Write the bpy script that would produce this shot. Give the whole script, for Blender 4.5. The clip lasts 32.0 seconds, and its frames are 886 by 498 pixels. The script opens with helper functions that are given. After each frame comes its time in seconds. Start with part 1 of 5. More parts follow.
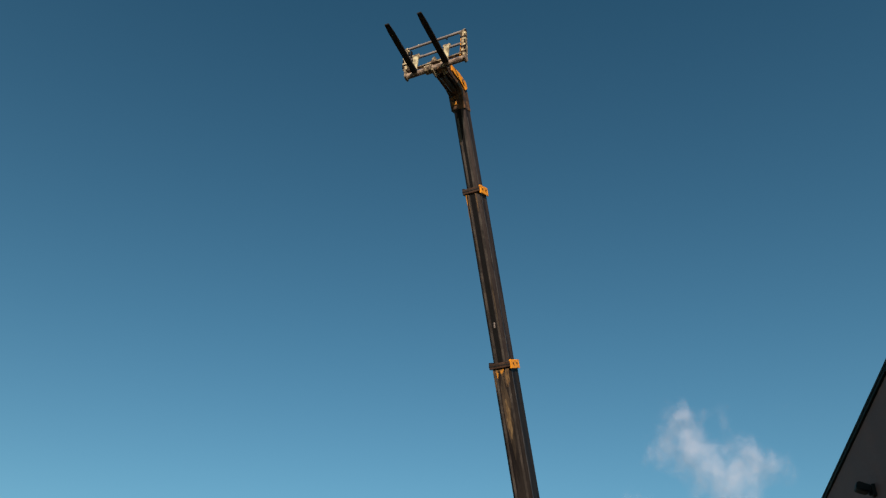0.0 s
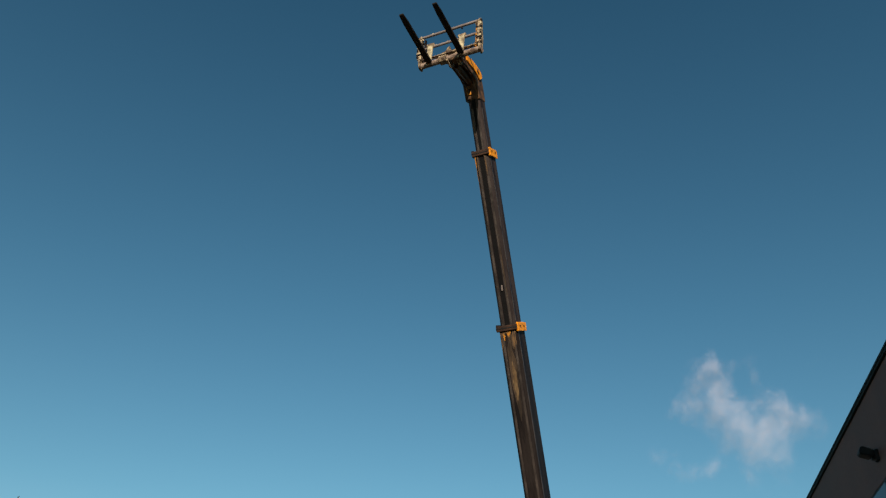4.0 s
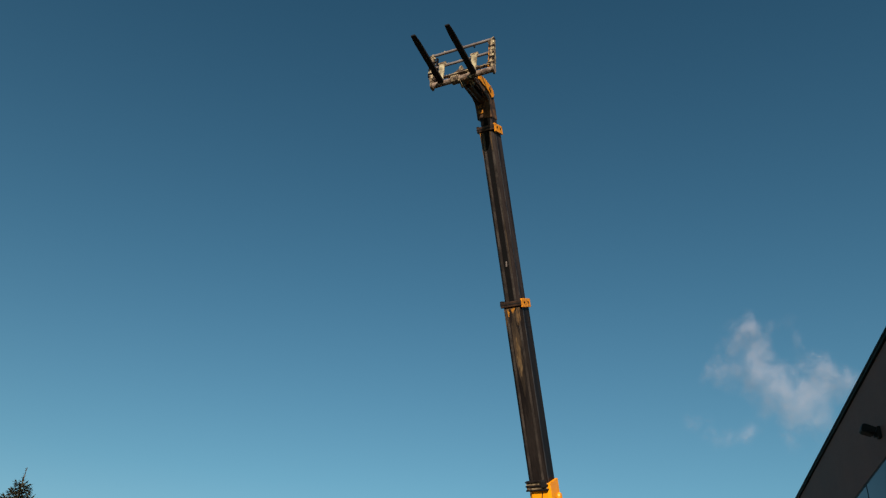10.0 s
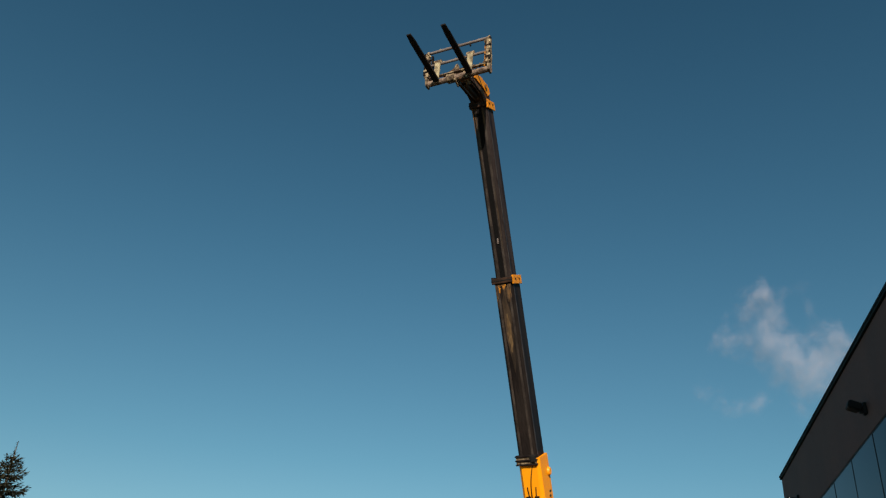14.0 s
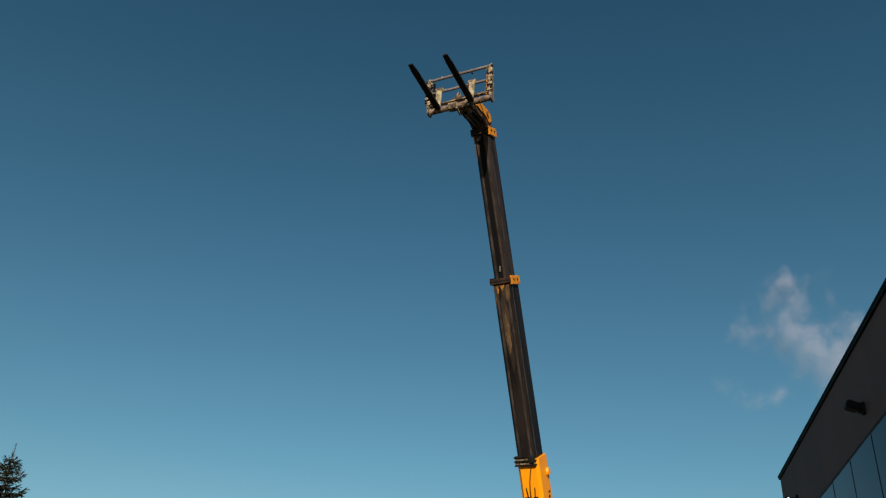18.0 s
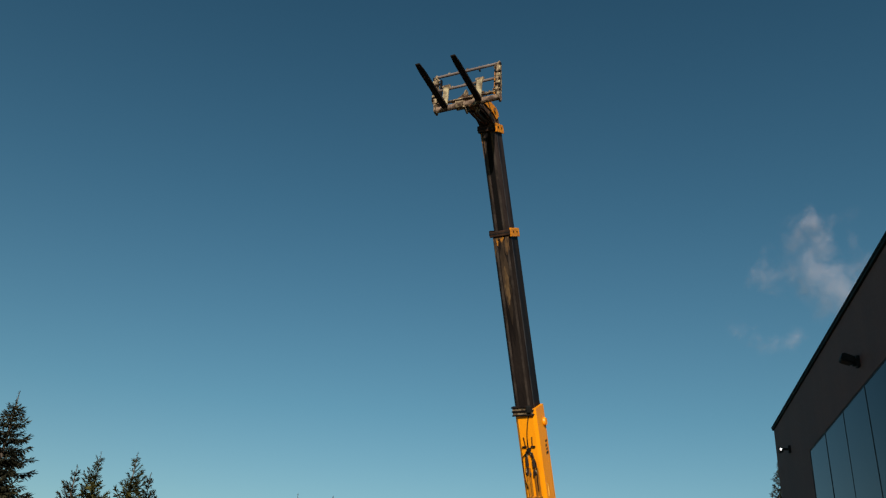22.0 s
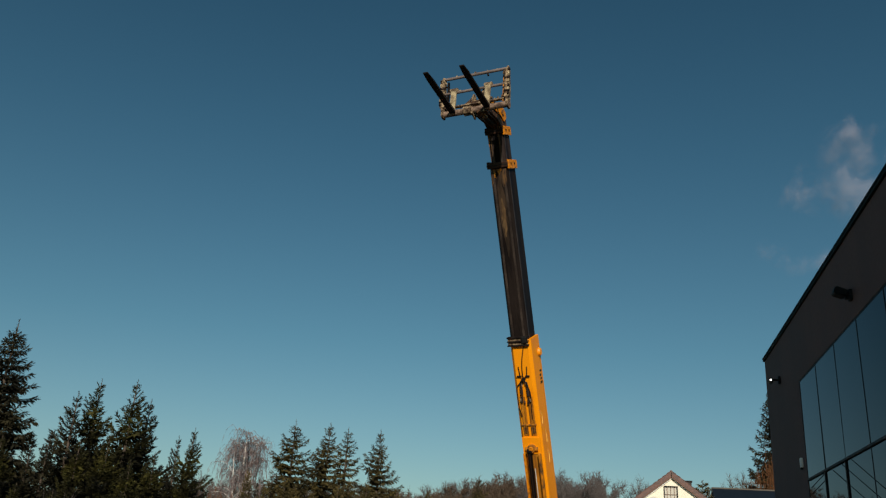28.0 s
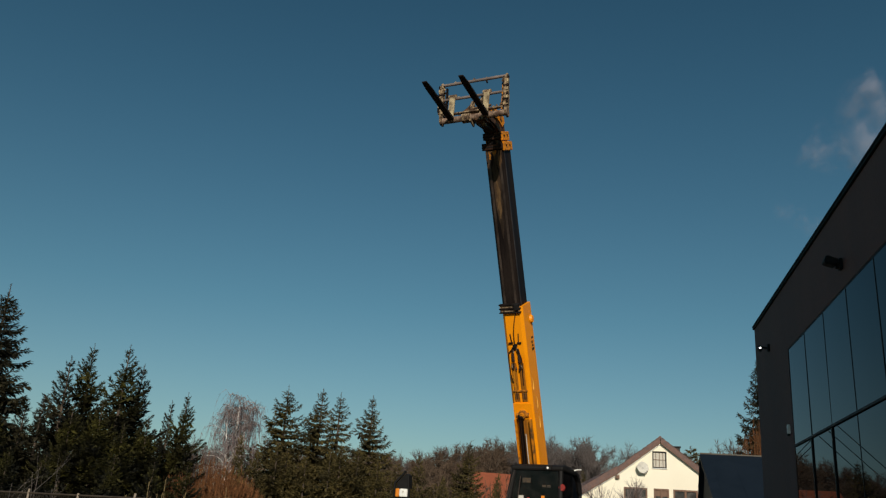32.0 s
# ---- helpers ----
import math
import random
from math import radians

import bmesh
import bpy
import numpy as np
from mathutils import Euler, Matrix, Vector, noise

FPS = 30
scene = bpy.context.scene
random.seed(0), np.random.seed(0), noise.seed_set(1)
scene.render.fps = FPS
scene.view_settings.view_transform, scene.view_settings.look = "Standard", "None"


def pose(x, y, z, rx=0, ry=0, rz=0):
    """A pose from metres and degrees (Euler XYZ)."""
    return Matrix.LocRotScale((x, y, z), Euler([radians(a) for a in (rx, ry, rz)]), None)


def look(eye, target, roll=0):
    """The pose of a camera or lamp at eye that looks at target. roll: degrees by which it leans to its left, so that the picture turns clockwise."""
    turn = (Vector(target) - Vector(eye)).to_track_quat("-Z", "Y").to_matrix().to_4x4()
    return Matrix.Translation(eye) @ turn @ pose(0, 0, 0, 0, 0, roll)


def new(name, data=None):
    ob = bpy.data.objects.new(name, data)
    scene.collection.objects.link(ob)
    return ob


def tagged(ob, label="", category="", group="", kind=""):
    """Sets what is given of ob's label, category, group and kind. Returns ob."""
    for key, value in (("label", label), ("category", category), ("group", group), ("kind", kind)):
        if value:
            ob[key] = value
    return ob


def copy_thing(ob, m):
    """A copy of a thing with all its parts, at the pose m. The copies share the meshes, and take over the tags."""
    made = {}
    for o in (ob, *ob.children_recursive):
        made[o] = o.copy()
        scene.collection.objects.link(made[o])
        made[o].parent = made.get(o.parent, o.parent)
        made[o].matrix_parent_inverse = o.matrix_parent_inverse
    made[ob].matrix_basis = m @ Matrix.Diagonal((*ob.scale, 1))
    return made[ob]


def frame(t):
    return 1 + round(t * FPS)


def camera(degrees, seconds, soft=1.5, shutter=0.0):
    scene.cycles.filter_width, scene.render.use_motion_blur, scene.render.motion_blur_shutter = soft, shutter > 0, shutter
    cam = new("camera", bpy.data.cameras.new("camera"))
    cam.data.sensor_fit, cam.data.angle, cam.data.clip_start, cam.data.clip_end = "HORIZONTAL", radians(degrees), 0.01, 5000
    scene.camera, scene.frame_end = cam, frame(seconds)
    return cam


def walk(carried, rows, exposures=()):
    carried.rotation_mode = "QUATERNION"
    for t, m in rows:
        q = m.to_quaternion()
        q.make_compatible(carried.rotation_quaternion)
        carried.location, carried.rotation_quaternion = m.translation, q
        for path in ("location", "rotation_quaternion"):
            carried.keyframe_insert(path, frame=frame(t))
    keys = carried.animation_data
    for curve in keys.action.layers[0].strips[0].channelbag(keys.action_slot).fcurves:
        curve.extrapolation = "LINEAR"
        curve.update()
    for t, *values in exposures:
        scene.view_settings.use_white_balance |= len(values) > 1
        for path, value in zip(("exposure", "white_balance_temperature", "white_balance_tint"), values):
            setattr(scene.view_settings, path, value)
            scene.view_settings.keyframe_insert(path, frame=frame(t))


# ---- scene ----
cam = camera(56.2, 32.0, soft=1.26)
EYE = (0.0, 0.0, 1.65)
PATH = [  # seconds, yaw, pitch, roll
    (0, 1.22, 35.12, -2.15), (0.5, 1.24, 34.82, -2.17), (1, 1.03, 34.95, -2.26), (1.5, 1.61, 34.80, -2.53), (2, 1.32, 34.38, -2.69), 
    (2.5, 1.27, 33.73, -2.76), (3, 1.25, 33.72, -2.79), (3.5, 1.33, 32.54, -2.88), (5.5, 1.47, 32.47, -2.97), (6, 1.47, 32.37, -3.03), 
    (6.5, 1.38, 32.27, -3.04), (7, 1.48, 32.20, -3.06), (7.5, 1.49, 32.45, -3.05), (8, 1.58, 32.38, -3.10), (8.5, 1.57, 31.40, -3.22), 
    (9, 1.45, 31.19, -3.27), (9.5, 1.48, 31.03, -3.28), (10, 1.52, 30.85, -3.31), (10.5, 1.49, 30.96, -3.34), (11, 1.50, 30.58, -3.56), 
    (11.5, 1.41, 30.45, -3.49), (12, 1.18, 30.10, -3.37), (12.5, 1.28, 29.69, -3.30), (13, 1.08, 29.46, -3.27), (13.5, 0.90, 29.45, -3.25), 
    (14, 0.87, 29.24, -3.25), (14.5, 1.02, 28.48, -3.37), (16.5, 1.07, 29.48, -3.26), (17, 1.14, 29.39, -3.38), (17.5, 0.92, 29.40, -3.20), 
    (18, 0.84, 29.30, -3.07), (18.5, 0.78, 29.14, -3.03), (19, 0.88, 28.57, -3.26), (19.5, 0.84, 27.19, -3.26), (20, 0.73, 27.24, -3.32), 
    (20.5, 0.88, 26.97, -3.45), (21, 0.59, 27.10, -3.39), (21.5, 0.67, 26.97, -3.40), (22, 0.65, 25.99, -3.37), (22.5, 0.81, 25.87, -3.41), 
    (23, 0.86, 25.16, -3.43), (23.5, 0.72, 24.34, -3.45), (24, 0.64, 24.30, -3.46), (24.5, 0.41, 23.80, -3.42), (25, 0.44, 23.22, -3.43), 
    (25.5, 0.44, 22.67, -3.51), (27.5, 0.47, 21.90, -3.60), (28, 0.31, 21.29, -3.62), (28.5, 0.36, 20.86, -3.70), (29, 0.35, 20.25, -3.80), 
    (29.5, 0.36, 19.71, -3.84), (30, 0.31, 19.14, -3.86), (30.5, 0.26, 19.10, -3.85), (31, 0.00, 19.40, -3.60), (31.5, -0.28, 19.29, -3.64), 
    (32, -0.27, 19.05, -3.75), 
]

walk(cam, [(t, pose(*EYE, 90 + p, r, y)) for t, y, p, r in PATH],
     exposures=[(0, 0.58), (3, 0.5), (9, 0.34), (13, 0.23), (19, 0.11), (22, 0.01), (24, -0.12), (25.5, -0.19), (28, -0.29), (32, -0.38)])

# ---- light ----
SUN_AZ, SUN_EL = 177.0, 23.0


def heading(az, el=0.0, d=1.0):
    a, e = radians(az), radians(el)
    return Vector((math.sin(a) * math.cos(e) * d, math.cos(a) * math.cos(e) * d, math.sin(e) * d))


def sighted(az, el, d):
    """A point seen from the eye at that azimuth and elevation, d metres off along the ground."""
    p = heading(az, 0, d)
    return Vector((p.x, p.y, EYE[2] + d * math.tan(radians(el))))


world = bpy.data.worlds.new("sky")
scene.world = world
world.use_nodes = True
wn, wl = world.node_tree.nodes, world.node_tree.links
sky = wn.new("ShaderNodeTexSky")
sky.sky_type, sky.sun_disc = "NISHITA", False
sky.sun_elevation, sky.sun_rotation = radians(SUN_EL), radians(SUN_AZ)
sky.air_density, sky.dust_density, sky.ozone_density = 1.0, 0.6, 1.0
tone = wn.new("ShaderNodeHueSaturation")
tone.inputs["Saturation"].default_value = 0.86
tint = wn.new("ShaderNodeMix")
tint.data_type, tint.blend_type = "RGBA", "MULTIPLY"
tint.inputs[0].default_value = 1.0
hue = wn.new("ShaderNodeValToRGB")
stops = hue.color_ramp.elements
stops[0].position, stops[1].position = 0.0, 1.0
for at in (0.1, 0.25, 0.47, 0.72):
    stops.new(at)
for stop, c in zip(stops, ((0.655, 0.8, 0.785), (0.585, 0.8, 0.80), (0.447, 0.8, 0.835), (0.374, 0.8, 0.885), (0.328, 0.8, 0.93), (0.24, 0.8, 0.975))):
    stop.color = (*c, 1)
wl.new(sky.outputs[0], tone.inputs["Color"])
wl.new(tone.outputs[0], tint.inputs[6])
# the sky pales a little more towards the horizon
wco, wsep, wmap, wmul = wn.new("ShaderNodeTexCoord"), wn.new("ShaderNodeSeparateXYZ"), wn.new("ShaderNodeMapRange"), wn.new("ShaderNodeVectorMath")
wmap.inputs[1].default_value, wmap.inputs[2].default_value = 0.0, 0.85
wmap.inputs[3].default_value, wmap.inputs[4].default_value = 1.40, 0.74
wmul.operation = "SCALE"
wl.new(wco.outputs["Generated"], wsep.inputs[0])
wl.new(wsep.outputs[2], wmap.inputs[0])
wl.new(wsep.outputs[2], hue.inputs[0])
wl.new(hue.outputs[0], tint.inputs[7])
wl.new(tint.outputs[2], wmul.inputs[0])
wl.new(wmap.outputs[0], wmul.inputs["Scale"])
wl.new(wmul.outputs[0], wn["Background"].inputs[0])
wn["Background"].inputs[1].default_value = 0.0688

sun = new("sun", bpy.data.lights.new("sun", "SUN"))
sun.data.energy, sun.data.angle, sun.data.color = 5.0, radians(0.53), (1.0, 0.9, 0.76)
sun.matrix_world = look(heading(SUN_AZ, SUN_EL, 60.0), (0, 0, 0))


# ---- materials ----
def material(name, color, rough=0.6, metal=0.0, vary=0.25, scale=3.0, bump=0.0, grain=40.0, island=0.0, second=None, mix=0.5, spec=0.5, stretch=(1, 1, 1)):
    """A procedural surface: base colour varied at two scales, an optional second colour in patches, fine relief."""
    m = bpy.data.materials.new(name)
    m.use_nodes = True
    n, l = m.node_tree.nodes, m.node_tree.links
    p = n["Principled BSDF"]
    p.inputs["Metallic"].default_value = metal
    p.inputs["Specular IOR Level"].default_value = spec
    co = n.new("ShaderNodeTexCoord")
    mp = n.new("ShaderNodeMapping")
    mp.inputs["Scale"].default_value = stretch
    l.new(co.outputs["Object"], mp.inputs[0])
    big, fine = n.new("ShaderNodeTexNoise"), n.new("ShaderNodeTexNoise")
    for node, s, d in ((big, scale, 5.0), (fine, grain, 3.0)):
        node.inputs["Scale"].default_value, node.inputs["Detail"].default_value = s, d
        l.new(mp.outputs[0], node.inputs["Vector"])
    ramp = n.new("ShaderNodeValToRGB")
    ramp.color_ramp.elements[0].position, ramp.color_ramp.elements[1].position = mix - 0.12, mix + 0.12
    c2 = second or tuple(c * (1 - vary) for c in color)
    ramp.color_ramp.elements[0].color, ramp.color_ramp.elements[1].color = (*c2, 1), (*color, 1)
    l.new(big.outputs["Fac"], ramp.inputs[0])
    hsv = n.new("ShaderNodeHueSaturation")
    l.new(ramp.outputs[0], hsv.inputs["Color"])
    val = n.new("ShaderNodeMapRange")
    val.inputs[1].default_value, val.inputs[2].default_value = 0.3, 0.7
    val.inputs[3].default_value, val.inputs[4].default_value = 1 - vary, 1 + vary
    l.new(fine.outputs["Fac"], val.inputs[0])
    last = val
    if island:
        geo = n.new("ShaderNodeNewGeometry")
        r2 = n.new("ShaderNodeMapRange")
        r2.inputs[3].default_value, r2.inputs[4].default_value = 1 - island, 1 + island
        l.new(geo.outputs["Random Per Island"], r2.inputs[0])
        mul = n.new("ShaderNodeMath")
        mul.operation = "MULTIPLY"
        l.new(val.outputs[0], mul.inputs[0])
        l.new(r2.outputs[0], mul.inputs[1])
        last = mul
    l.new(last.outputs[0], hsv.inputs["Value"])
    l.new(hsv.outputs[0], p.inputs["Base Color"])
    rr = n.new("ShaderNodeMapRange")
    rr.inputs[3].default_value, rr.inputs[4].default_value = max(rough - 0.12, 0.02), min(rough + 0.12, 1)
    l.new(big.outputs["Fac"], rr.inputs[0])
    l.new(rr.outputs[0], p.inputs["Roughness"])
    if bump:
        b = n.new("ShaderNodeBump")
        b.inputs["Strength"].default_value, b.inputs["Distance"].default_value = bump, 0.02
        l.new(fine.outputs["Fac"], b.inputs["Height"])
        l.new(b.outputs[0], p.inputs["Normal"])
    return m


def glow(name, color, strength):
    m = bpy.data.materials.new(name)
    m.use_nodes = True
    p = m.node_tree.nodes["Principled BSDF"]
    p.inputs["Base Color"].default_value = (*color, 1)
    p.inputs["Emission Color"].default_value, p.inputs["Emission Strength"].default_value = (*color, 1), strength
    return m


def coated_glass(name, ior, gloss):
    """Dark coated pane: near-black body under a faintly tinted reflection."""
    m = bpy.data.materials.new(name)
    m.use_nodes = True
    n, l = m.node_tree.nodes, m.node_tree.links
    n.remove(n["Principled BSDF"])
    df, gl, mx, fr = n.new("ShaderNodeBsdfDiffuse"), n.new("ShaderNodeBsdfGlossy"), n.new("ShaderNodeMixShader"), n.new("ShaderNodeFresnel")
    df.inputs[0].default_value, gl.inputs[0].default_value = (0.006, 0.006, 0.007, 1), (*gloss, 1)
    gl.inputs["Roughness"].default_value = 0.015
    fr.inputs[0].default_value = ior
    l.new(fr.outputs[0], mx.inputs[0]), l.new(df.outputs[0], mx.inputs[1]), l.new(gl.outputs[0], mx.inputs[2])
    l.new(mx.outputs[0], n["Material Output"].inputs[0])
    return m


def clear_glass(name):
    m = bpy.data.materials.new(name)
    m.use_nodes = True
    n, l = m.node_tree.nodes, m.node_tree.links
    tr, gl, mx, fr = n.new("ShaderNodeBsdfTransparent"), n.new("ShaderNodeBsdfGlossy"), n.new("ShaderNodeMixShader"), n.new("ShaderNodeFresnel")
    tr.inputs[0].default_value = (0.1, 0.1, 0.1, 1)
    gl.inputs["Roughness"].default_value = 0.03
    fr.inputs[0].default_value = 1.34
    l.new(fr.outputs[0], mx.inputs[0]), l.new(tr.outputs[0], mx.inputs[1]), l.new(gl.outputs[0], mx.inputs[2])
    # a film of dust, thicker in smudges
    dust, film, nz, rg = n.new("ShaderNodeBsdfDiffuse"), n.new("ShaderNodeMixShader"), n.new("ShaderNodeTexNoise"), n.new("ShaderNodeMapRange")
    dust.inputs[0].default_value = (0.13, 0.115, 0.11, 1)
    nz.inputs["Scale"].default_value, nz.inputs["Detail"].default_value = 5.0, 6.0
    rg.inputs[1].default_value, rg.inputs[2].default_value, rg.inputs[3].default_value, rg.inputs[4].default_value = 0.42, 0.75, 0.01, 0.09
    co = n.new("ShaderNodeTexCoord")
    l.new(co.outputs["Object"], nz.inputs["Vector"]), l.new(nz.outputs["Fac"], rg.inputs[0])
    l.new(rg.outputs[0], film.inputs[0]), l.new(mx.outputs[0], film.inputs[1]), l.new(dust.outputs[0], film.inputs[2])
    l.new(film.outputs[0], n["Material Output"].inputs[0])
    return m


YELLOW = material("yellow_paint", (0.93, 0.315, 0.003), 0.45, 0, 0.07, 1.6, 0.03, 60, second=(0.82, 0.262, 0.003), mix=0.42, spec=0.25)
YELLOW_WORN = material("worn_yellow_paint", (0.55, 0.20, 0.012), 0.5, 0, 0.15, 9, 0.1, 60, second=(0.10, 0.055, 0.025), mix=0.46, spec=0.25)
STEEL_BLACK = material("dark_boom_steel", (0.037, 0.0265, 0.024), 0.55, 0, 0.25, 1.6, 0.04, 30, second=(0.014, 0.010, 0.010), stretch=(0.35, 3, 3), spec=0.05)
STEEL_BROWN = material("greasy_boom_steel", (0.0185, 0.0135, 0.0118), 0.55, 0, 0.3, 2.2, 0.05, 30, second=(0.008, 0.006, 0.006), stretch=(0.3, 3, 3), spec=0.06)
SMEAR = material("brown_smeared_steel", (0.058, 0.036, 0.022), 0.55, 0, 0.3, 5, 0.05, 30, second=(0.022, 0.015, 0.011), stretch=(0.3, 3, 3), spec=0.15)
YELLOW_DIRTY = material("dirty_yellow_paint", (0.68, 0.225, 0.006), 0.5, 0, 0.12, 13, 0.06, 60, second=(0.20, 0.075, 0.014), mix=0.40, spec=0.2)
PALE_YELLOW = material("scuffed_yellow_paint", (0.95, 0.55, 0.12), 0.6, 0, 0.1, 10, spec=0.2)
STREAK = material("pale_grease_streak", (0.125, 0.075, 0.036), 0.55, 0, 0.3, 7, 0.05, 40, second=(0.08, 0.046, 0.022), stretch=(0.4, 2, 2), spec=0.2)
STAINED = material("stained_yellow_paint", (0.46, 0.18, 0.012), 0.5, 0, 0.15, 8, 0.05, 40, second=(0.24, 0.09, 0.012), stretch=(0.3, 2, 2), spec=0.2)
GREASE = material("rusty_grease", (0.11, 0.058, 0.024), 0.6, 0, 0.3, 6, 0.1, 40, second=(0.04, 0.022, 0.013), spec=0.25)
SLOT = material("black_slot", (0.005, 0.004, 0.004), 0.8, 0, 0.2, 4, spec=0.1)
HEAD = material("brown_greasy_casting", (0.12, 0.058, 0.028), 0.6, 0, 0.3, 5, 0.1, 40, second=(0.030, 0.017, 0.011), spec=0.15)
STRIP = material("worn_steel_strip", (0.055, 0.041, 0.034), 0.45, 0, 0.25, 4, 0.05, 50, second=(0.022, 0.016, 0.014), spec=0.25)
COLLAR = material("greasy_brown_collar", (0.045, 0.021, 0.012), 0.55, 0, 0.3, 7, 0.1, 40, second=(0.018, 0.010, 0.008), spec=0.2)
BLACK = material("black_paint", (0.012, 0.0115, 0.0115), 0.6, 0, 0.2, 4, 0.03, spec=0.15)
RUBBER = material("black_rubber", (0.02, 0.02, 0.02), 0.75, 0, 0.2, 8, 0.1)
# chrome rod with the dark it reflects put into its base colour
ROD_DARK = material("dark_mirroring_rod", (0.05, 0.045, 0.045), 0.2, 0.9, 0.1, 4)
CHROME = material("chrome_rod", (0.75, 0.74, 0.72), 0.15, 1.0, 0.05, 4)
SPLATTER = material("splattered_steel", (0.36, 0.26, 0.155), 0.8, 0, 0.28, 15, 0.4, 60, second=(0.060, 0.036, 0.024), mix=0.53, spec=0.2)
TUBE = material("mortar_smeared_tube", (0.27, 0.185, 0.135), 0.7, 0, 0.25, 11, 0.3, 50, second=(0.085, 0.052, 0.038), mix=0.5, spec=0.2)
SHANK = material("pale_worn_fork_shank", (0.40, 0.32, 0.195), 0.8, 0, 0.25, 9, 0.2, 55, second=(0.13, 0.095, 0.06), mix=0.45, spec=0.15)
BAR = material("scuffed_grey_bar", (0.20, 0.155, 0.14), 0.55, 0, 0.2, 6, 0.15, 40, stretch=(1, 0.3, 1), second=(0.10, 0.072, 0.062), mix=0.42, spec=0.3)
FORK = material("black_fork_steel", (0.022, 0.017, 0.015), 0.65, 0, 0.2, 5, 0.05, spec=0.15)
PLASTER = material("grey_render", (0.152, 0.095, 0.086), 0.85, 0, 0.12, 1.1, 0.25, 45, stretch=(1, 1, 0.22), second=(0.130, 0.082, 0.075), spec=0.2)
FASCIA = material("dark_green_fascia", (0.008, 0.016, 0.014), 0.75, 0, 0.15, 3, spec=0.1)
FRAME = material("dark_window_frame", (0.012, 0.012, 0.012), 0.6, 0, 0.1, 4, spec=0.15)
PANE = coated_glass("tinted_glass", 1.21, (0.80, 0.82, 0.86))
GLASS = clear_glass("cab_glass")
# mottled brown for the reflections painted on the cab windscreen
REFLECTION_BROWN = material("painted_brown_reflection", (0.075, 0.045, 0.02), 0.6, 0, 0.3, 25, second=(0.02, 0.016, 0.012))
HOUSE_WALL = material("cream_plaster", (0.88, 0.81, 0.66), 0.9, 0, 0.04, 0.8, 0.15, 60, second=(0.84, 0.77, 0.62))
TILE = material("brown_roof_tile", (0.17, 0.094, 0.076), 0.8, 0, 0.2, 5, 0.3, 14, second=(0.11, 0.072, 0.065))
TIMBER = material("brown_timber", (0.16, 0.078, 0.043), 0.6, 0, 0.2, 4, 0.1, 30, stretch=(1, 1, 0.3))
WHITE = material("white_trim", (0.78, 0.77, 0.73), 0.5, 0, 0.05, 4)
CURTAIN = material("dark_house_glass", (0.05, 0.045, 0.04), 0.25, 0, 0.3, 3, second=(0.02, 0.02, 0.02))
NET = material("white_net_curtain", (0.60, 0.56, 0.48), 0.9, 0, 0.15, 8, 0.3, 40, stretch=(6, 1, 0.5))
RED_TILE = material("red_roof_tile", (0.27, 0.07, 0.03), 0.8, 0, 0.15, 4, 0.3, 14)
BLUE_ROOF = material("blue_sheet_roof", (0.0085, 0.0145, 0.0235), 0.65, 0.0, 0.12, 1.2, spec=0.15)
DARK_WALL = material("dark_shed_boards", (0.03, 0.025, 0.022), 0.8, 0, 0.2, 3, stretch=(4, 4, 0.4))
BARK = material("grey_brown_bark", (0.09, 0.065, 0.048), 0.9, 0, 0.3, 4, 0.4, 30, stretch=(1, 1, 0.3))
GREY_BARK = material("pale_grey_bark", (0.14, 0.12, 0.11), 0.9, 0, 0.3, 4, 0.4, 30, stretch=(1, 1, 0.3))
BIRCH_BARK = material("white_birch_bark", (0.72, 0.68, 0.64), 0.8, 0, 0.15, 6, 0.2, 20, second=(0.12, 0.1, 0.09), mix=0.36)
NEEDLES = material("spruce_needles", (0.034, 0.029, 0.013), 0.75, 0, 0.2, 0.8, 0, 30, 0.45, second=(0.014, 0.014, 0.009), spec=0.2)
# sunlit olive patches and near-black shade between them, painted into the needle colour
NEEDLES_DAPPLED = material("dappled_olive_needles", (0.054, 0.049, 0.009), 0.75, 0, 0.15, 0.45, 0, 30, 0.35, second=(0.008, 0.0085, 0.006), mix=0.53, spec=0.2)
NEEDLES_ROW = material("sunlit_olive_needles", (0.092, 0.070, 0.022), 0.75, 0, 0.18, 0.6, 0, 30, 0.28, second=(0.034, 0.028, 0.012), spec=0.2)
TWIGS = material("bare_twigs", (0.106, 0.072, 0.050), 0.9, 0, 0.2, 1, 0, 30, 0.45, spec=0.2)
TWIGS_GREY = material("grey_twigs", (0.118, 0.098, 0.092), 0.9, 0, 0.2, 1, 0, 30, 0.4, spec=0.2)
BIRCH_TWIGS = material("birch_twigs", (0.20, 0.155, 0.150), 0.9, 0, 0.2, 1, 0, 30, 0.35, spec=0.2)
RUSSET = material("russet_twigs", (0.165, 0.070, 0.028), 0.9, 0, 0.2, 1, 0, 30, 0.5, spec=0.2)
DRY = material("dry_grass", (0.30, 0.22, 0.10), 0.9, 0, 0.25, 1, 0.2, 20, 0.4)
GRASS = material("winter_grass", (0.10, 0.095, 0.04), 0.95, 0, 0.3, 0.15, 0.4, 6, second=(0.07, 0.075, 0.03))
ASPHALT = material("yard_asphalt", (0.055, 0.053, 0.05), 0.9, 0, 0.2, 0.5, 0.4, 60)
MESH_WIRE = material("galvanised_wire", (0.10, 0.085, 0.065), 0.6, 0, 0.2, 5, spec=0.3)
